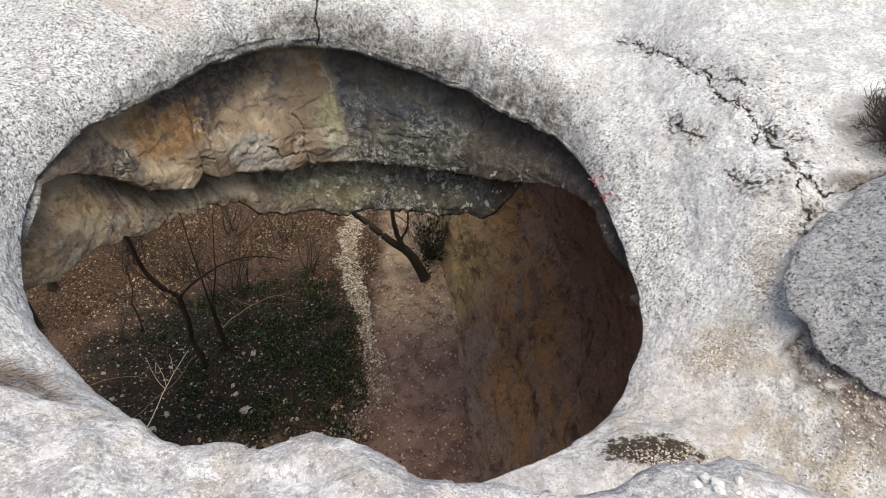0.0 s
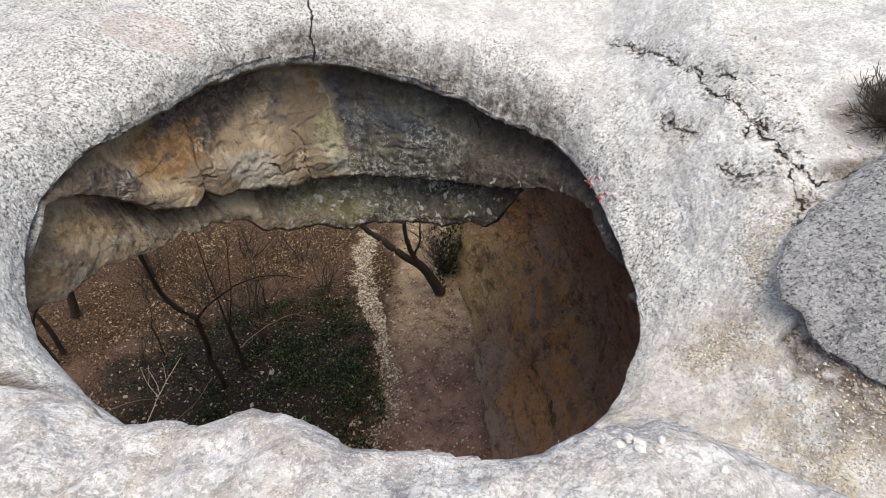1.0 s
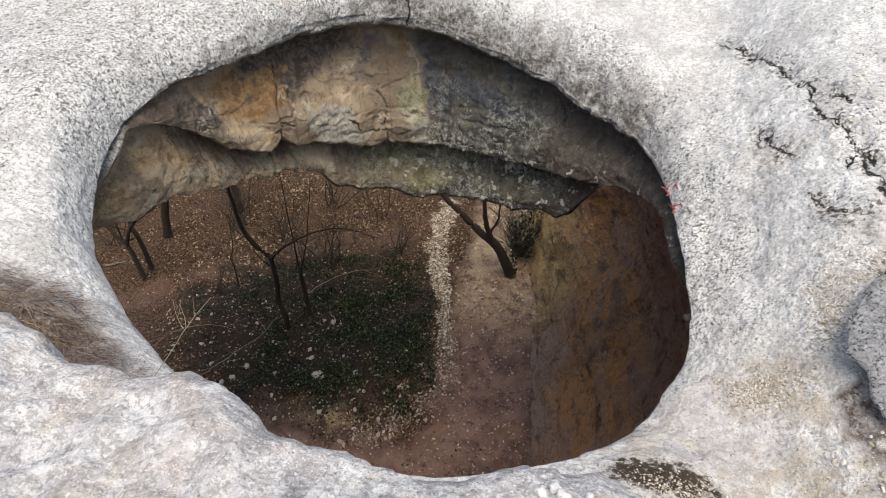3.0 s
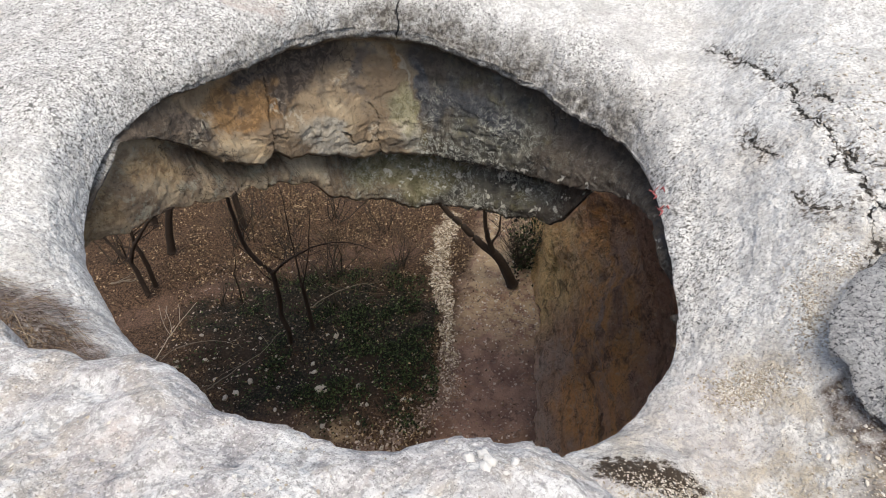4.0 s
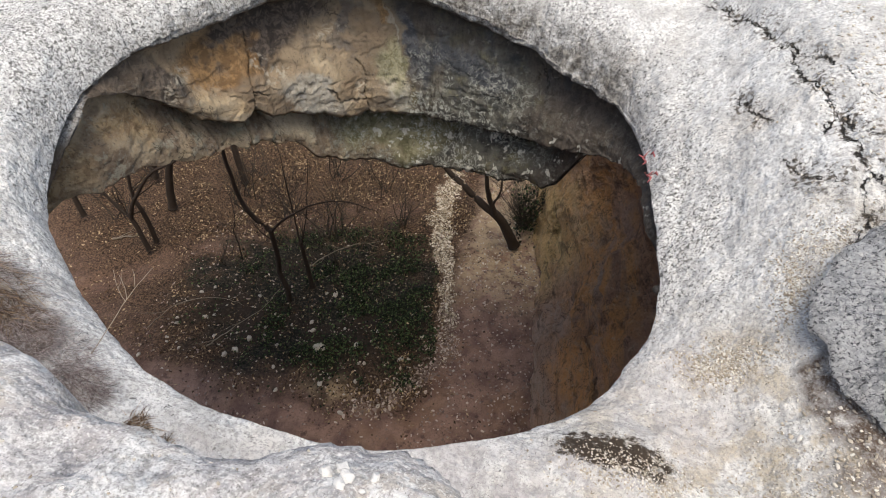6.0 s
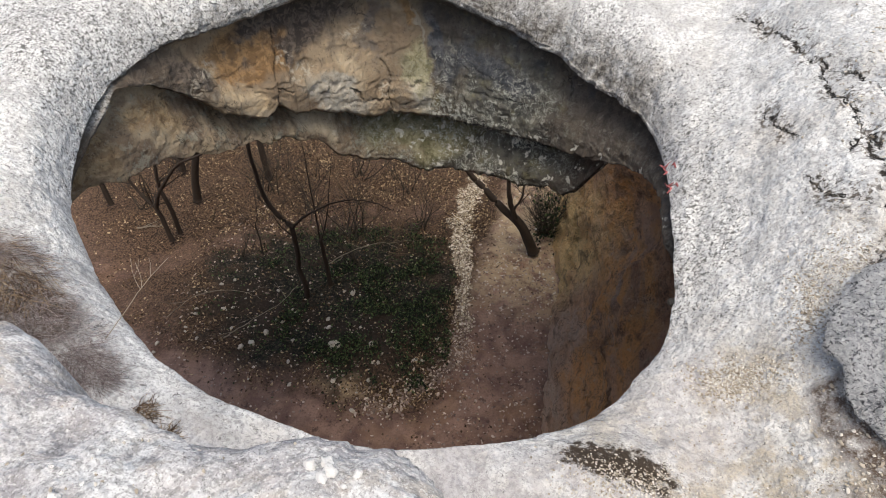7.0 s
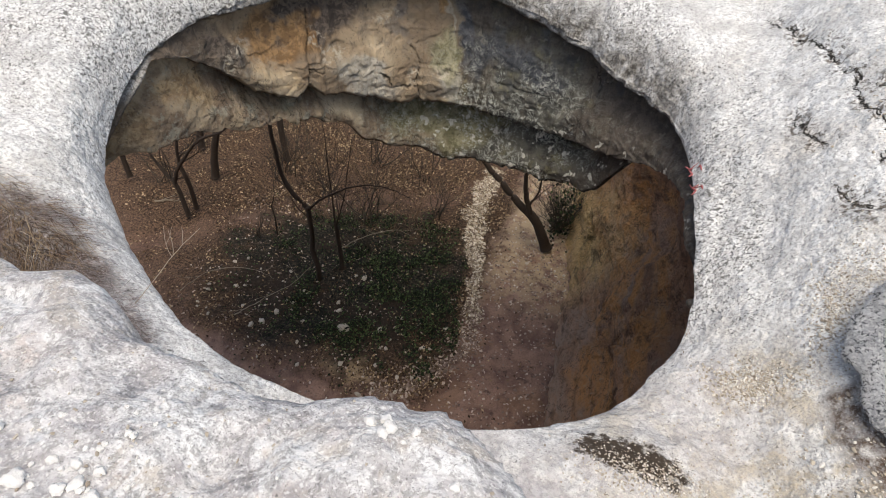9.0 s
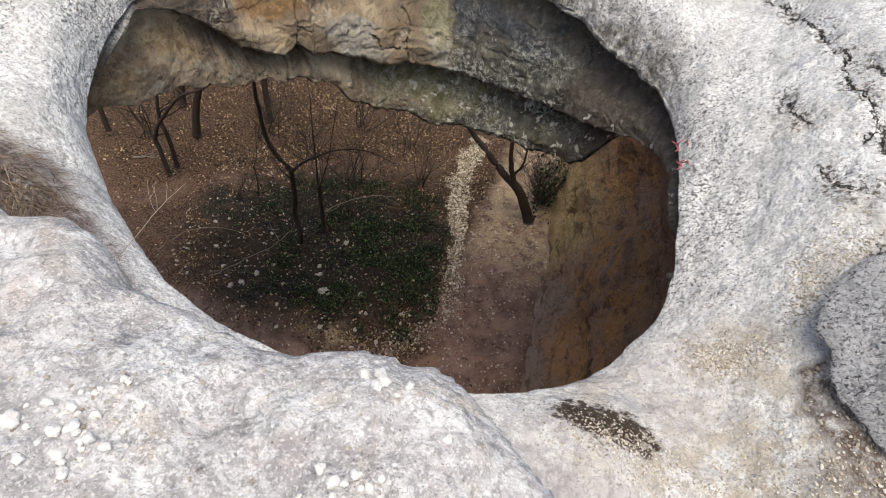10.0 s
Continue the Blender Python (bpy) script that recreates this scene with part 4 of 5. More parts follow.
# ---- trees ----
def tube(verts, faces, pts, radii, sides=7):
    base = len(verts)
    for i, p in enumerate(pts):
        d = (pts[min(i + 1, len(pts) - 1)] - pts[max(i - 1, 0)]).normalized()
        u = d.orthogonal().normalized()
        w = d.cross(u)
        for k in range(sides):
            a = 2 * math.pi * k / sides
            verts.append(p + (u * math.cos(a) + w * math.sin(a)) * radii[i])
    for i in range(len(pts) - 1):
        for k in range(sides):
            faces.append((base + i * sides + k, base + i * sides + (k + 1) % sides, base + (i + 1) * sides + (k + 1) % sides, base + (i + 1) * sides + k))
    tip = len(verts)
    verts.append(pts[-1])
    faces.extend((base + (len(pts) - 1) * sides + k, base + (len(pts) - 1) * sides + (k + 1) % sides, tip) for k in range(sides))


def smooth_path(ctrl, r0, r1, wobble, rng, per=7):
    pts = [Vector(c) for c in ctrl]
    out = []
    for i in range(len(pts) - 1):
        p0, p1, p2, p3 = pts[max(i - 1, 0)], pts[i], pts[i + 1], pts[min(i + 2, len(pts) - 1)]
        for k in range(per):
            t = k / per
            out.append(0.5 * (2 * p1 + (p2 - p0) * t + (2 * p0 - 5 * p1 + 4 * p2 - p3) * t * t + (3 * p1 - p0 - 3 * p2 + p3) * t ** 3))
    out.append(pts[-1])
    for p in out[1:]:
        p += Vector((rng.uniform(-1, 1), rng.uniform(-1, 1), rng.uniform(-0.5, 0.5))) * wobble
    n = len(out) - 1
    return out, [r0 + (r1 - r0) * (i / n) ** 0.8 for i in range(n + 1)]


def twigs(verts, faces, start, direction, length, radius, depth, rng):
    n = 5
    p, d = Vector(start), Vector(direction).normalized()
    pts, radii = [p.copy()], [radius]
    for i in range(n):
        d = (d + Vector((rng.uniform(-1, 1), rng.uniform(-1, 1), rng.uniform(-0.6, 0.9))) * 0.22).normalized()
        p = p + d * length / n
        pts.append(p.copy())
        radii.append(max(0.0025, radius * (1 - 0.75 * (i + 1) / n)))
        if depth > 0 and i > 0 and rng.random() < 0.75:
            side = (d + Vector((rng.uniform(-1, 1), rng.uniform(-1, 1), rng.uniform(-0.3, 1))) * 0.9).normalized()
            twigs(verts, faces, p, side, length * rng.uniform(0.35, 0.6), radii[-1] * 0.7, depth - 1, rng)
    tube(verts, faces, pts, radii, 5 if radius > 0.01 else 4)


def bare_tree(name, label, trunk, limbs, r0, seed, twig_count=14, twig_len=1.3, group=""):
    """trunk: points of its axis; limbs: (points, thick end, thin end)."""
    rng = random.Random(seed)
    root = new(name)
    root.location = trunk[0]
    base = Vector(trunk[0])
    loc = lambda c: Vector(c) - base
    v, f = [], []
    pts, radii = smooth_path([loc(c) for c in trunk], r0, r0 * 0.74, 0.008, rng)
    radii[0] *= 1.15
    tube(v, f, pts, radii, 10)
    mesh_object("trunk", v, f, BARK, parent=root)
    v, f = [], []
    for ctrl, ra, rb in limbs:
        lv, lf = [], []
        lp, lr = smooth_path([loc(c) for c in ctrl], ra, rb, 0.012, rng)
        tube(lv, lf, lp, lr, 8)
        mesh_object("limb", lv, lf, BARK, parent=root)
        for _ in range(twig_count):
            i = rng.randrange(2, len(lp))
            side = Vector((rng.uniform(-1, 1), rng.uniform(-1, 1), rng.uniform(-0.1, 1)))
            twigs(v, f, lp[i], side, twig_len * rng.uniform(0.5, 1.1), min(0.02, lr[i] * 0.5), 2, rng)
    tagged(mesh_object("twig", v, f, BARK, parent=root), kind="stuff")
    return tagged(root, label, "tree", group)


bare_tree("tree", "bare forked tree with dark bark on the forest floor", [(-5.55, 10.1, -0.05), (-5.52, 10.1, 0.5), (-5.66, 10.15, 0.95), (-5.6, 10.15, 1.6), (-5.66, 10.2, 2.35)],
          [([(-5.66, 10.2, 2.3), (-6.05, 10.17, 2.75), (-6.22, 10.15, 3.3), (-6.3, 10.15, 4.4), (-6.4, 10.2, 5.8), (-6.7, 10.6, 7.6)], 0.066, 0.03),
           ([(-5.66, 10.2, 2.25), (-5.35, 10.25, 2.6), (-4.95, 10.3, 2.9), (-4.45, 10.3, 3.23), (-3.77, 10.3, 3.42), (-3.11, 10.3, 3.3)], 0.038, 0.008),
           ([(-5.62, 10.17, 2.0), (-5.85, 10.1, 2.3), (-5.95, 10.0, 2.7)], 0.025, 0.006)], 0.078, 11, 5, 0.8)
bare_tree("tree", "leaning bare tree beside the gravel path", [(-0.27, 13.55, -0.05), (-0.5, 13.5, 0.5), (-0.62, 13.5, 0.75), (-0.85, 13.45, 1.1)],
          [([(-0.83, 13.46, 1.05), (-1.33, 13.5, 1.42), (-1.8, 13.5, 1.92), (-2.16, 13.5, 2.26), (-2.9, 13.4, 3.6), (-3.2, 13.4, 6.5)], 0.115, 0.05),
           ([(-0.87, 13.42, 1.1), (-1.05, 13.4, 1.75), (-1.12, 13.4, 2.3), (-1.2, 13.4, 5.5)], 0.09, 0.04),
           ([(-0.95, 13.4, 1.4), (-0.75, 13.4, 1.9), (-0.72, 13.4, 2.6)], 0.04, 0.015)], 0.16, 12, 4, 0.7)
bare_tree("tree", "crooked bare tree on the leaf litter", [(-10.19, 11.1, -0.06), (-10.26, 11.1, 0.65), (-10.35, 11.1, 1.11)],
          [([(-10.34, 11.1, 1.05), (-10.1, 11.1, 1.6), (-9.82, 11.1, 1.98), (-9.4, 11.1, 2.5), (-9.0, 11.1, 2.86), (-8.17, 11.1, 3.4), (-7.6, 11.2, 4.6)], 0.062, 0.025),
           ([(-10.34, 11.1, 1.08), (-10.75, 11.1, 1.6), (-11.0, 11.1, 2.4), (-11.1, 11.1, 3.6)], 0.05, 0.02)], 0.075, 13, 9, 1.0)
bare_tree("tree", "straight bare tree close beside a crooked one", [(-10.17, 11.45, -0.05), (-10.15, 11.4, 0.86), (-10.3, 11.4, 1.52)],
          [([(-10.3, 11.4, 1.5), (-10.2, 11.4, 2.17), (-10.1, 11.4, 2.9), (-9.9, 11.5, 5.6)], 0.055, 0.025)], 0.072, 17, 8, 0.9)
bare_tree("tree", "short dark trunk among saplings in the ivy", [(-5.2, 10.75, -0.05), (-5.25, 10.8, 0.7), (-5.3, 10.8, 1.5)],
          [([(-5.3, 10.8, 1.5), (-5.4, 10.9, 2.6), (-5.5, 11.0, 4.2)], 0.03, 0.008), ([(-5.3, 10.8, 1.4), (-5.0, 10.8, 2.4), (-4.8, 11.0, 4.0)], 0.025, 0.007)], 0.07, 15, 12, 1.1)
bare_tree("tree", "stout dark trunk standing in brown leaf litter", [(-10.54, 12.95, -0.05), (-10.38, 12.95, 0.8), (-10.08, 12.95, 1.8)],
          [([(-10.09, 12.95, 1.75), (-9.9, 13.0, 3.0), (-9.8, 13.2, 6.5)], 0.10, 0.05)], 0.13, 14, 8, 1.0)
bare_tree("tree", "slim bare tree on the shaded edge of the litter", [(-12.9, 12.0, -0.05), (-12.95, 12.0, 0.9), (-13.1, 12.1, 2.0)],
          [([(-13.1, 12.1, 1.95), (-13.2, 12.1, 3.4), (-13.0, 12.2, 6.0)], 0.06, 0.02)], 0.085, 18, 6, 0.9)
bare_tree("tree", "thin sapling tree beside the track", [(-7.45, 11.3, -0.05), (-7.43, 11.3, 0.5), (-7.48, 11.3, 1.0)],
          [([(-7.48, 11.3, 0.98), (-7.31, 11.3, 1.5), (-7.3, 11.35, 2.3)], 0.018, 0.006), ([(-7.48, 11.3, 0.9), (-7.75, 11.3, 1.2), (-7.9, 11.3, 1.5)], 0.012, 0.005)], 0.025, 19, 4, 0.4)
bare_tree("tree", "tall dim trunk far back among the brush", [(-9.0, 14.6, -0.05), (-9.05, 14.6, 1.4), (-9.1, 14.7, 3.0)],
          [([(-9.1, 14.7, 2.95), (-9.0, 14.7, 4.4), (-8.8, 14.8, 7.0)], 0.08, 0.03)], 0.11, 20, 8, 1.1)
bare_tree("tree", "leaning dim trunk at the edge of the wood", [(-11.9, 14.2, -0.05), (-11.7, 14.2, 1.2), (-11.8, 14.3, 2.6)],
          [([(-11.8, 14.3, 2.55), (-12.1, 14.4, 4.0), (-12.0, 14.5, 7.0)], 0.08, 0.03)], 0.11, 23, 8, 1.1)


# ---- small growth and stones on the pale rock ----
def make_blades(name, a, b, c):
    k = Kit(name, 0.8, 0.2)
    n = k.t.nodes.new("ShaderNodeValToRGB")
    k.put(n.inputs[0], k.island)
    n.color_ramp.elements[0].color, n.color_ramp.elements[1].color = (*a, 1), (*c, 1)
    n.color_ramp.elements.new(0.55).color = (*b, 1)
    return k.done(n.outputs[0])


STRAW = make_blades("dry_grass", (0.035, 0.024, 0.016), (0.15, 0.098, 0.064), (0.42, 0.30, 0.18))
PALE_STRAW = make_blades("pale_straw", (0.28, 0.21, 0.13), (0.44, 0.36, 0.25), (0.62, 0.54, 0.41))
HEATH = make_blades("dry_heath", (0.07, 0.053, 0.05), (0.24, 0.19, 0.175), (0.56, 0.49, 0.46))
LEAVES = make_blades("dead_leaves", (0.03, 0.019, 0.012), (0.12, 0.072, 0.04), (0.55, 0.41, 0.25))
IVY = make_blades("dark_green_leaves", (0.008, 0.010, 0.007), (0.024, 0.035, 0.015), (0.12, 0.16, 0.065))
TWIG = make_plain("pale_twig", (0.26, 0.21, 0.16), (0.42, 0.36, 0.28), 30)
DARK_TWIG = make_plain("dark_twig", (0.03, 0.023, 0.018), (0.10, 0.08, 0.06), 30)
RED = make_plain("red_paint", (0.36, 0.06, 0.07), (0.50, 0.20, 0.19), 60)
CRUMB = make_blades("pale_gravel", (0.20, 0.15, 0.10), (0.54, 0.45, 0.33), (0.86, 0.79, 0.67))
GRIT = make_blades("pale_grit", (0.28, 0.23, 0.175), (0.54, 0.48, 0.39), (0.80, 0.77, 0.71))
RUBBLE = make_blades("mauve_rubble_shaded_gravel", (0.15, 0.105, 0.088), (0.34, 0.255, 0.21), (0.66, 0.55, 0.46))
rng = random.Random(5)


def blade(verts, faces, p, heading, length, droop, width):
    """A narrow blade of grass that arches over."""
    d = Vector((math.cos(heading), math.sin(heading), 0))
    w = Vector((-d.y, d.x, 0)) * width
    base = len(verts)
    for k in range(4):
        t = k / 3
        c = p + d * (length * (0.25 * t + droop * t * t)) + Vector((0, 0, length * (t - 0.45 * droop * t * t * 1.6)))
        s = 1 - 0.8 * t
        verts.extend((c - w * s, c + w * s))
    faces.extend((base + 2 * k, base + 2 * k + 1, base + 2 * k + 3, base + 2 * k + 2) for k in range(3))


def grass_patch(name, label, mat, spots, count, length, width, lean, droop=(0.2, 0.9)):
    """spots: (x, y, half width, half depth) of the ground that it covers."""
    v, f = [], []
    for cx, cy, rx, ry in spots:
        xy = []
        for _ in range(count):
            a, r = rng.uniform(0, 2 * math.pi), math.sqrt(rng.random())
            xy.append((cx + rx * r * math.cos(a), cy + ry * r * math.sin(a)))
        g = np.array(xy)
        for (x, y), z in zip(xy, surface(g[:, 0], g[:, 1])):
            blade(v, f, Vector((x, y, z - 0.02)), lean + rng.gauss(0, 1.3), length * rng.uniform(0.4, 1.3), rng.uniform(*droop), width * rng.uniform(0.6, 1.3))
    return tagged(mesh_object(name, v, f, mat), label, "grass", kind="stuff")


grass_patch("dry_grass", "matted dry brown grass in a hollow of the rock", STRAW, [(-3.5, 1.95, 0.6, 0.40), (-2.75, 1.98, 0.5, 0.34), (-2.4, 2.0, 0.35, 0.28)], 1500, 0.10, 0.003, 5.2, (0.9, 1.9))
grass_patch("long_straw", "long pale straw stems arching over the matted grass", PALE_STRAW, [(-3.3, 1.95, 0.5, 0.34), (-2.7, 2.0, 0.42, 0.28)], 110, 0.22, 0.0022, 5.6, (1.0, 2.2))
grass_patch("heath", "grey-mauve dry heath beside the matted grass", HEATH, [(-2.25, 1.95, 0.34, 0.26), (-1.9, 1.85, 0.26, 0.20), (-1.62, 1.72, 0.18, 0.14), (-2.5, 2.2, 0.25, 0.12), (-2.7, 1.8, 0.4, 0.22)], 1500, 0.095, 0.0016, 5.9, (0.7, 1.5))
grass_patch("grass_tuft", "small straw-coloured tuft of grass in a crease of the rock", STRAW, [(-1.22, 1.62, 0.07, 0.07), (-1.05, 1.56, 0.05, 0.03)], 260, 0.07, 0.003, 1.0, (0.6, 1.5))
grass_patch("moss", "dark dry moss clump on the pale rock", make_blades("dark_moss", (0.02, 0.015, 0.011), (0.06, 0.042, 0.03), (0.16, 0.12, 0.085)), [(1.18, 2.20, 0.11, 0.05), (1.32, 2.24, 0.17, 0.07), (1.44, 2.33, 0.10, 0.05), (1.55, 2.30, 0.06, 0.05), (1.40, 2.18, 0.16, 0.03)], 520, 0.030, 0.003, 0.0, (0.8, 1.6))


def rim_twig():
    root = new("twig")
    base = Vector((-1.64, 2.06, 9.14))
    root.location = base
    for pts, ra, rb in (([(-1.68, 1.95, 9.10), (-1.60, 2.08, 9.22), (-1.54, 2.22, 9.32), (-1.50, 2.30, 9.37), (-1.45, 2.40, 9.42)], 0.0035, 0.0016),
                        ([(-1.54, 2.22, 9.32), (-1.56, 2.26, 9.37), (-1.59, 2.29, 9.44)], 0.0022, 0.0013),
                        ([(-1.545, 2.21, 9.31), (-1.60, 2.25, 9.36), (-1.66, 2.33, 9.42)], 0.0022, 0.0013),
                        ([(-1.51, 2.28, 9.36), (-1.52, 2.32, 9.41), (-1.53, 2.34, 9.45)], 0.002, 0.0012),
                        ([(-1.60, 2.25, 9.36), (-1.62, 2.31, 9.36), (-1.63, 2.36, 9.40)], 0.0016, 0.001)):
        v, f = [], []
        p, r = smooth_path([Vector(q) - base for q in pts], ra, rb, 0.002, rng, 4)
        tube(v, f, p, r, 6)
        mesh_object("sprig", v, f, TWIG, parent=root)
    return tagged(root, "pale dry forked twig growing from the rim", "twig")


rim_twig()


def shrub(name, label, at, radius, height, count, mat, seed, depth=2, thick=0.012):
    r = random.Random(seed)
    root = new(name)
    root.location = at
    for _ in range(count):
        v, f = [], []
        a = r.uniform(0, 2 * math.pi)
        d = Vector((math.cos(a) * r.uniform(0.1, 1), math.sin(a) * r.uniform(0.1, 1), r.uniform(0.1, 1) * height / radius))
        twigs(v, f, Vector((r.uniform(-0.25, 0.25) * radius, r.uniform(-0.25, 0.25) * radius, -0.02)), d, max(radius, 0.8 * height) * r.uniform(0.7, 1.25), thick * r.uniform(0.6, 1.2), depth, r)
        mesh_object("stem", v, f, mat, parent=root)
    return tagged(root, label, "shrub")


shrub("shrub", "dark leafless shrub behind the grey boulder", (3.60, 4.36, float(surface(3.60, 4.36))), 0.25, 0.06, 240, DARK_TWIG, 21, 2, 0.004)
shrub("shrub", "sparse upright dry twigs above the dark low shrub", (3.66, 4.45, float(surface(3.66, 4.45))), 0.25, 0.26, 4, DARK_TWIG, 22, 3, 0.005)

PEBBLE_MESH = [rock_mesh("pebble", PEBBLE, (1.0, 0.84, 0.6), 3.1 * k, 3, 0.42) for k in range(6)]
PEBBLES = [(-0.05, 0.40, 21), (-0.16, 0.47, 15), (-0.02, 0.45, 13), (0.02, 0.46, 14), (0.03, 0.41, 16), (0.05, 0.43, 18), (0.09, 0.42, 14), (0.07, 0.46, 12), (0.06, 0.385, 17),
           (0.12, 0.42, 12), (0.02, 0.35, 13), (0.09, 0.36, 14), (0.45, 0.715, 16), (0.475, 0.73, 15), (0.49, 0.71, 17), (0.485, 0.69, 14), (0.54, 0.72, 11), (0.525, 0.69, 7),
           (0.46, 0.515, 12), (0.49, 0.50, 14), (0.52, 0.525, 12), (0.55, 0.51, 11), (0.64, 0.64, 11), (0.50, 0.48, 9)]


def pebble(x, y, r):
    ob = new("pebble", PEBBLE_MESH[rng.randrange(6)])
    ob.matrix_basis = pose(x, y, float(surface(x, y)) + r * 0.25, rng.uniform(-15, 15), rng.uniform(-15, 15), rng.uniform(0, 360)) @ Matrix.Diagonal((r, r, r, 1))
    return tagged(ob, "small smooth white pebble lying on the rock", "pebble", "pebbles on the rock")


for px, py, pr in PEBBLES:
    pebble(px, py, pr * 0.00085)
for _ in range(60):
    pebble(rng.choice((0.04, 0.5, 0.49, 0.08)) + rng.gauss(0, 0.05), rng.choice((0.42, 0.5)) + rng.gauss(0, 0.035), rng.uniform(0.004, 0.008))

ICO = [Vector(c).normalized() for c in ((0, 1, 1.618), (0, -1, 1.618), (1, 1.618, 0), (-1, 1.618, 0), (1.618, 0, 1), (-1.618, 0, 1),
                                        (0, 1, -1.618), (0, -1, -1.618), (1, -1.618, 0), (-1, -1.618, 0), (1.618, 0, -1), (-1.618, 0, -1))]
_bm = bmesh.new()
_hull = bmesh.ops.convex_hull(_bm, input=[_bm.verts.new(c) for c in ICO])
_bm.verts.index_update()
ICO_FACES = [tuple(v.index for v in fc.verts) for fc in _bm.faces]
_bm.free()


def add_stone(verts, faces, p, r, rg):
    base = len(verts)
    turn = Euler((rg.uniform(0, 6), rg.uniform(0, 6), rg.uniform(0, 6))).to_matrix()
    sx, sy, sz = r * rg.uniform(0.8, 1.5), r * rg.uniform(0.5, 0.9), r * rg.uniform(0.4, 0.75)
    flat = Euler((rg.uniform(-0.4, 0.4), rg.uniform(-0.4, 0.4), rg.uniform(0, 6))).to_matrix()
    for c in ICO:
        q = turn @ (c * rg.uniform(0.65, 1.2))
        verts.append(p + flat @ Vector((q.x * sx, q.y * sy, q.z * sz)))
    faces.extend(tuple(base + i for i in fc) for fc in ICO_FACES)


def crumbs():
    v, f = [], []
    xy = []
    for cx, cy, rx, ry, n, r in ((2.35, 2.1, 0.40, 0.25, 700, 0.007), (1.88, 3.0, 0.2, 0.13, 700, 0.008), (2.28, 3.4, 0.1, 0.3, 700, 0.008), (2.6, 2.4, 0.4, 0.2, 90, 0.012), (3.5, 4.3, 0.35, 0.2, 250, 0.01), (1.98, 3.0, 0.24, 0.13, 800, 0.006), (2.45, 3.6, 0.16, 0.4, 900, 0.006), (1.4, 2.15, 0.38, 0.17, 1100, 0.006),
                                 (2.1, 2.4, 0.8, 0.6, 700, 0.006), (1.6, 2.7, 0.5, 0.5, 50, 0.008), (2.75, 2.5, 0.35, 0.3, 160, 0.012), (0.1, 0.45, 0.8, 0.35, 420, 0.0035), (2.8, 5.0, 0.35, 1.0, 300, 0.01)):
        for _ in range(n):
            xy.append((cx + rng.gauss(0, 0.55) * rx, cy + rng.gauss(0, 0.55) * ry, r * rng.uniform(0.35, 1.5)))
    g = np.array(xy)
    out = np.hypot(g[:, 0] - CX, g[:, 1] - CY) - ring_value(RIM_R, np.arctan2(g[:, 1] - CY, g[:, 0] - CX))
    for (x, y, s), z, d in zip(xy, surface(g[:, 0], g[:, 1]), out):
        if d < 0.08:
            continue
        add_stone(v, f, Vector((x, y, z + s * 0.3)), s, rng)
    return tagged(mesh_object("gravel", v, f, GRIT, smooth=False), "loose pale gravel and crumbs on the rock", "gravel", kind="stuff")


crumbs()


def paint_mark(points):
    v, f = [], []
    for stroke in points:
        pts = [Vector((x, y, surface(x, y) + 0.004)) for x, y in stroke]
        tube(v, f, pts, [0.007, 0.012, 0.005][:len(pts)], 6)
    return tagged(mesh_object("paint_mark", v, f, RED), "faded red paint mark on the pale rim", "paint mark")


paint_mark((((1.40, 5.17), (1.44, 5.13), (1.49, 5.14)), ((1.43, 5.12), (1.46, 5.06), (1.43, 5.02)), ((1.46, 5.10), (1.50, 5.08), (1.51, 5.03))))
paint_mark((((1.45, 4.92), (1.47, 4.87), (1.51, 4.88)), ((1.46, 4.89), (1.50, 4.83), (1.47, 4.79)), ((1.50, 4.86), (1.53, 4.84), (1.54, 4.80))))
for sx, sy in ((1.60, 3.45), (1.57, 3.25)):
    grass_patch("grass_sprig", "tiny pale dry sprig on the rim of the hole", STRAW, [(sx, sy, 0.015, 0.015)], 5, 0.07, 0.0025, 2.8)

# ---- the forest floor: undergrowth, leaves, gravel, stones ----
def scatter(n, x0, x1, y0, y1, keep, seed):
    """n points of the forest floor, kept by a chance that keep(x, y) gives."""
    r = np.random.RandomState(seed)
    out = np.zeros((0, 3))
    while len(out) < n:
        x, y = r.uniform(x0, x1, 20000), r.uniform(y0, y1, 20000)
        m = r.uniform(0, 1, 20000) < keep(x, y)
        out = np.concatenate([out, np.stack([x[m], y[m], ground_height(x[m], y[m])], -1)])
    return [Vector(p) for p in out[:n]]


def add_leaf(v, f, p, s, tilt, shape):
    m = Euler((rng.gauss(0, tilt), rng.gauss(0, tilt), rng.uniform(0, 6.3))).to_matrix()
    base = len(v)
    v.extend(p + m @ Vector(c) * s for c in shape)
    f.extend(((base, base + 1, base + 2), (base, base + 2, base + 3)))


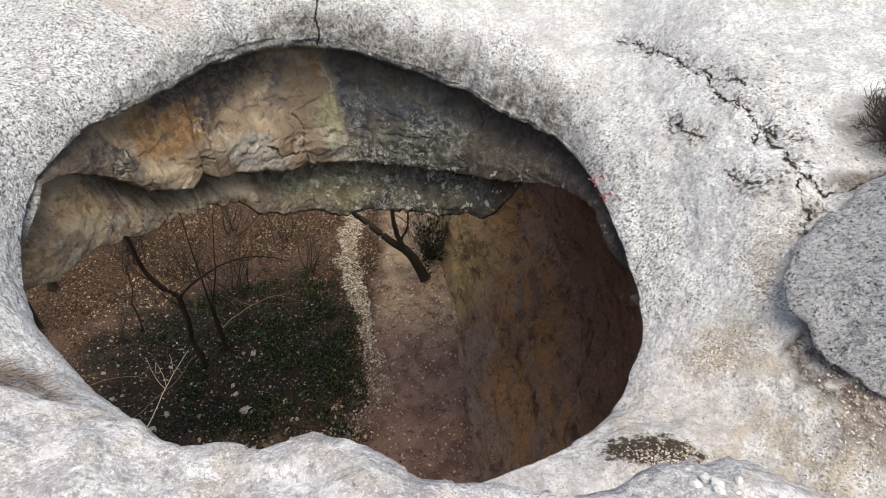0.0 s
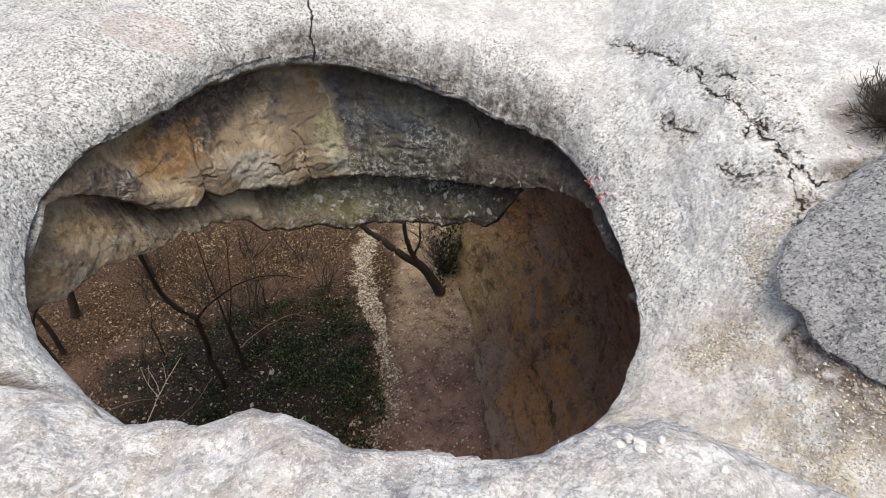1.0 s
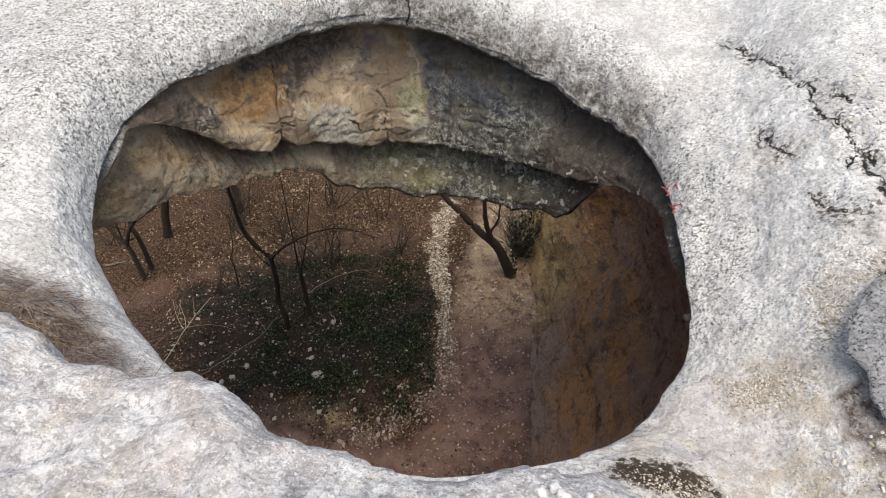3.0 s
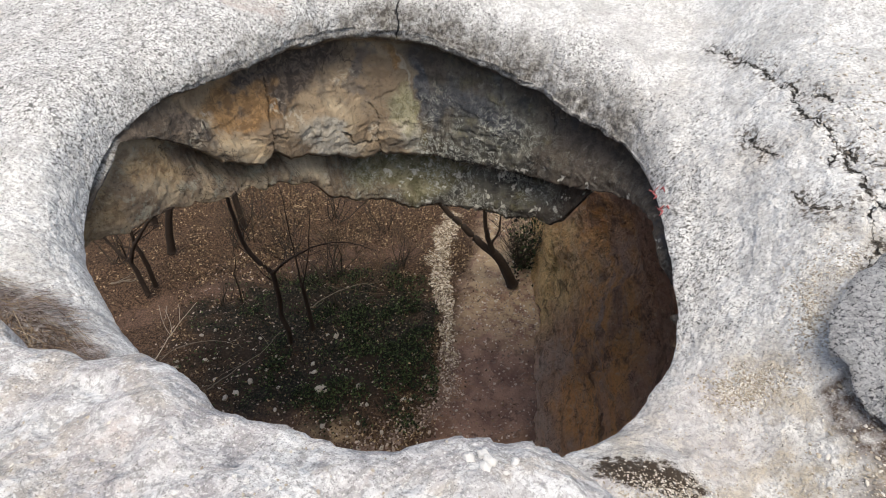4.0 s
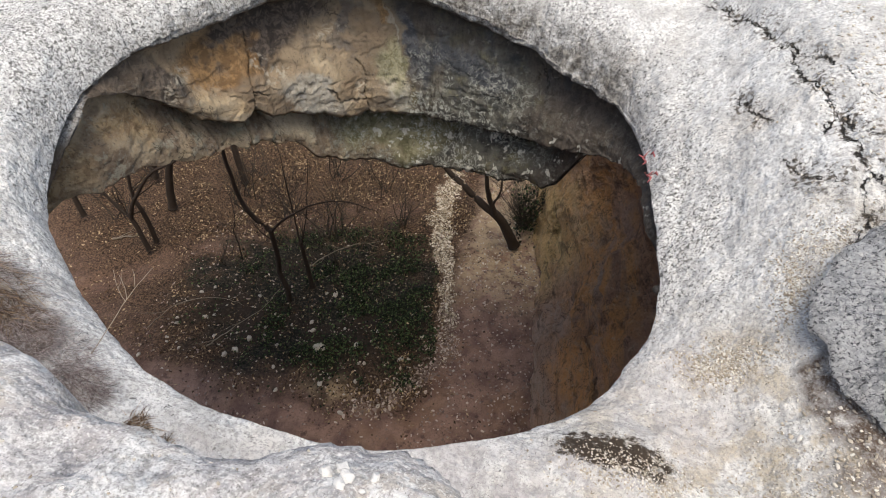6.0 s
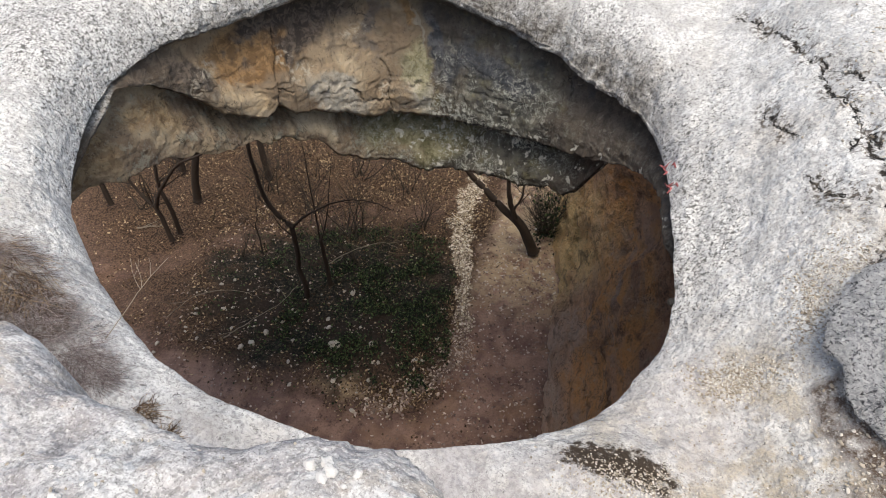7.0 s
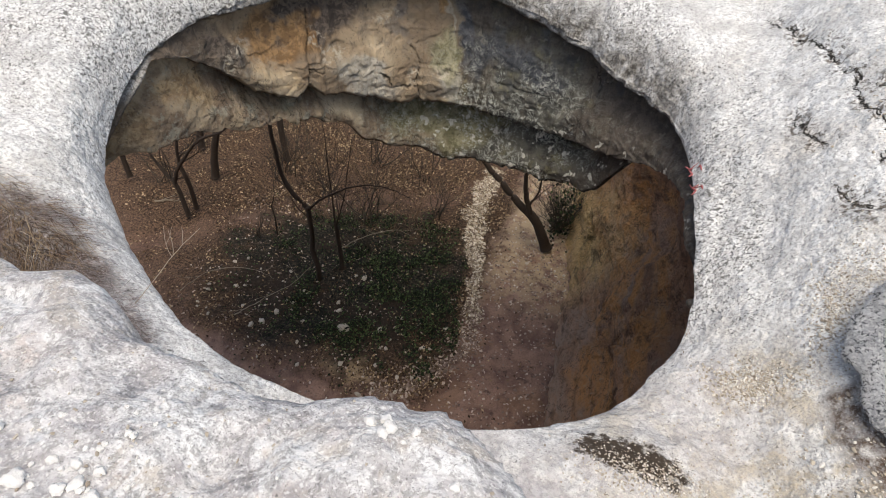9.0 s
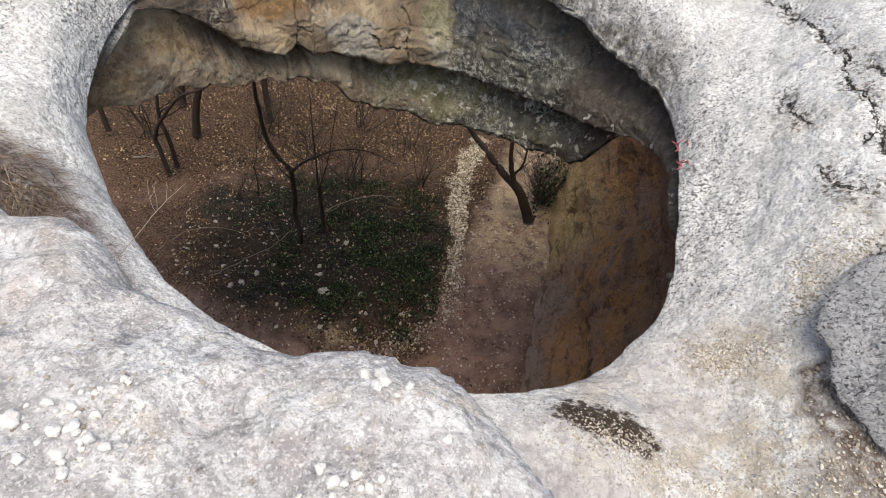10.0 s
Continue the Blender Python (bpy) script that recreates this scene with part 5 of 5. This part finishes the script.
def litter():
    def keep(x, y):
        leaf, green, gravel, sand = ground_marks(x, y)
        return np.maximum(0.02, leaf * np.where(green > 0.4, 0.15, 1.0) * (0.12 + 0.88 * step(fbm(0.7 * x, 0.7 * y, 8.0), -0.25, 0.3)) * (0.35 + 0.65 * step(x + 0.5 * y, -5.5, -1.0)))
    v, f = [], []
    for p in scatter(24000, -15, 1.5, 6, 18.5, keep, 3):
        add_leaf(v, f, p + Vector((0, 0, 0.012)), rng.uniform(0.016, 0.05), 0.5, ((-1, 0, 0), (0, -0.55, 0.15), (1, 0, 0.1), (0, 0.55, 0.15)))
    return tagged(mesh_object("leaf_litter", v, f, LEAVES, smooth=False), "brown dead leaves scattered over the forest floor", "leaves", kind="stuff")


def undergrowth():
    v, f = [], []
    for p in scatter(11000, -9.5, -1.2, 7, 14.5, lambda x, y: ground_marks(x, y)[1] ** 1.3 * (0.12 + 0.88 * step(fbm(1.1 * x, 1.1 * y, 12.0) + 0.35 * step(x, -4.5, -2.5), -0.05, 0.25)) * (0.12 + 0.88 * step(x + 2.5 * fbm(0.9 * x, 0.9 * y, 4.4) + 0.5 * (y - 10), -6.5, -3.6)), 4):
        add_leaf(v, f, p + Vector((0, 0, 0.02 + 0.12 * rng.random() ** 2)), rng.uniform(0.018, 0.045), 0.6, ((-0.9, 0, 0), (-0.1, -0.7, 0.2), (1, 0, 0), (-0.1, 0.7, 0.2)))
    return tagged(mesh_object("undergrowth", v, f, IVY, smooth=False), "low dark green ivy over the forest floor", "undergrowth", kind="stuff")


def path_gravel():
    v, f, v2, f2 = [], [], [], []

    def keep(x, y):
        leaf, green, gravel, sand = ground_marks(x, y)
        return np.maximum(gravel, 0.06 * sand)
    for p in scatter(5200, -4.2, 0.6, 6.3, 17.5, keep, 5):
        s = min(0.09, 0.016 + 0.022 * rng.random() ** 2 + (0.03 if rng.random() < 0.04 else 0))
        # gravel nearer the roof takes the darker rubble colour as its painted shade
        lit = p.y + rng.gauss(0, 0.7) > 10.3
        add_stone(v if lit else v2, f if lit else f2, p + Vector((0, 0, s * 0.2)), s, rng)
    t = np.random.RandomState(6).uniform(0, 1, 620)
    jitter = np.random.RandomState(8).normal(0, 0.2, (620, 2))
    x = table([(0, -1.35), (0.3, -1.35), (0.55, -1.75), (0.8, -2.3), (1, -2.9)], t) + jitter[:, 0]
    y = table([(0, 10.0), (0.3, 9.3), (0.55, 8.55), (0.8, 7.95), (1, 7.5)], t) + jitter[:, 1]
    for c in np.stack([x, y, ground_height(x, y)], -1):
        s = rng.uniform(0.012, 0.03) if rng.random() < 0.75 else rng.uniform(0.03, 0.06)
        add_stone(v2, f2, Vector(c) + Vector((0, 0, s * 0.2)), s, rng)
    for p in scatter(3600, -9, 0.9, 6.4, 13.5, lambda x, y: 0.35 + 0.65 * step(x, -2.0, -1.4), 7):
        s = 0.008 + 0.032 * rng.random() ** 1.5
        add_stone(v2, f2, p + Vector((0, 0, s * 0.2)), s, rng)
    tagged(mesh_object("path_gravel", v, f, CRUMB, smooth=False), "strip of pale loose gravel along the lit part of the path", "gravel", kind="stuff")
    tagged(mesh_object("rubble", v2, f2, RUBBLE, smooth=False), "mauve-brown rubble strewn over the bare earth, with the path gravel in shade", "rubble", kind="stuff")


litter()
undergrowth()
path_gravel()
STONE_MESH = [rock_mesh("stone", STONE, (1.0, 0.72, 0.5), 5.7 * k + 1, 3, 0.55) for k in range(5)]
STONES = [(-7.39, 9.14, 7), (-4.62, 9.37, 9), (-4.24, 8.8, 17), (-4.47, 10.56, 10), (-6.21, 8.39, 10), (-6.03, 8.77, 10), (-3.41, 9.09, 9), (-3.08, 8.67, 7), (-3.19, 7.33, 8), (-3.87, 7.89, 9),
          (-5.79, 9.18, 7), (-6.41, 8.21, 9), (-4.75, 9.6, 7), (-1.95, 9.73, 7), (-2.28, 9.01, 8), (-7.96, 8.79, 7), (-7.99, 8.35, 6), (-5.27, 8.69, 6), (-3.05, 9.63, 6), (-5.1, 8.1, 6), (-1.02, 9.0, 5)]


def floor_stone(x, y, r):
    ob = new("stone", STONE_MESH[rng.randrange(5)])
    ob.matrix_basis = pose(x, y, float(ground_height(x, y)) + r * 0.3, rng.uniform(-20, 20), rng.uniform(-20, 20), rng.uniform(0, 360)) @ Matrix.Diagonal((r, r, r, 1))
    return tagged(ob, "pale broken stone lying on the dark forest floor", "stone", "stones on the forest floor")


for px, py, pr in STONES:
    floor_stone(px, py, pr * 0.0082)
for _ in range(60):
    floor_stone(rng.uniform(-8.5, -2), rng.uniform(7.4, 10.6), 0.018 + 0.04 * rng.random() ** 2)


def fallen_branch(pts, r0, seed):
    r = random.Random(seed)
    v, f = [], []
    p, rad = smooth_path([Vector((x, y, ground_height(x, y) + z)) for x, y, z in pts], r0, r0 * 0.3, 0.02, r, 6)
    tube(v, f, p, rad, 6)
    for i in range(4, len(p), 5):
        twigs(v, f, p[i], Vector((r.uniform(-1, 1), r.uniform(-1, 1), 0.15)), 0.5, r0 * 0.4, 1, r)
    return tagged(mesh_object("fallen_branch", v, f, make_plain("grey_branch", (0.16, 0.13, 0.10), (0.30, 0.25, 0.19), 30)), "thin grey fallen branch on the forest floor", "branch")


fallen_branch([(-6.9, 8.3, 0.05), (-6.5, 8.6, 0.3), (-6.0, 9.4, 0.35), (-5.7, 10.0, 0.5)], 0.018, 31)
fallen_branch([(-5.4, 11.0, 0.4), (-4.8, 11.5, 0.7), (-4.2, 12.0, 0.7), (-3.8, 12.2, 0.4)], 0.018, 32)
fallen_branch([(-8.6, 8.5, 0.05), (-8.0, 9.1, 0.35), (-7.2, 9.6, 0.3), (-6.6, 9.7, 0.1)], 0.015, 33)
fallen_branch([(-11.6, 11.4, 0.04), (-11.4, 11.5, 0.05), (-11.1, 11.65, 0.04)], 0.04, 34)
for k, (bx, by, br, bh, bn) in enumerate(((-4.9, 11.6, 0.9, 1.9, 9), (-5.4, 12.9, 1.0, 2.2, 10), (-7.0, 13.4, 0.9, 2.0, 9), (-3.6, 13.6, 0.7, 1.5, 8), (-8.6, 13.8, 1.0, 2.2, 9),
                                          (-4.6, 15.2, 1.0, 2.0, 9), (-6.3, 15.6, 1.0, 2.0, 9), (-8.9, 15.3, 1.0, 2.2, 9), (-11.9, 12.4, 0.9, 2.0, 8), (-7.9, 11.2, 0.6, 1.2, 5), (-12.4, 14.5, 1.0, 2.2, 8))):
    shrub("sapling", "thin leafless sapling rising from the undergrowth", (bx, by, float(ground_height(bx, by))), br, bh, bn, DARK_TWIG, 40 + k, 2, 0.02)
BROWN_TWIG = make_plain("brown_twig", (0.10, 0.065, 0.04), (0.24, 0.16, 0.10), 30)
for k, (bx, by) in enumerate(((-4.2, 13.2), (-5.0, 14.2), (-6.2, 14.4), (-7.4, 14.6), (-3.6, 14.6), (-5.6, 13.4), (-8.2, 12.6), (-9.4, 14.4), (-6.6, 12.4), (-4.4, 12.4))):
    shrub("sapling", "spindly brown brush on the leaf litter", (bx, by, float(ground_height(bx, by))), 0.9, 1.3, 9, BROWN_TWIG, 80 + k, 2, 0.010)
shrub("ivy_bush", "dark bushy growth at the foot of the cliff", (-0.15, 14.6, float(ground_height(-0.15, 14.6))), 0.8, 1.5, 70, DARK_TWIG, 70, 2, 0.015)


def ivy_foliage():
    bush = bpy.data.objects["ivy_bush"]
    v, f = [], []
    for _ in range(650):
        p = Vector((rng.gauss(0.1, 0.24), rng.gauss(0.1, 0.5), abs(rng.gauss(0.9, 0.9))))
        add_leaf(v, f, p, rng.uniform(0.03, 0.06), 0.8, ((-0.9, 0, 0), (-0.1, -0.7, 0.2), (1, 0, 0), (-0.1, 0.7, 0.2)))
    return tagged(mesh_object("foliage", v, f, IVY, smooth=False, parent=bush), kind="stuff")


ivy_foliage()
dark_stone = new("stone", rock_mesh("stone", BARK, (0.035, 0.02, 0.015), 2.0, 2, 0.3))
dark_stone.location = (-3.65, 3.01, float(surface(-3.65, 3.01)) + 0.005)
tagged(dark_stone, "tiny dark stone on the pale rock", "stone")
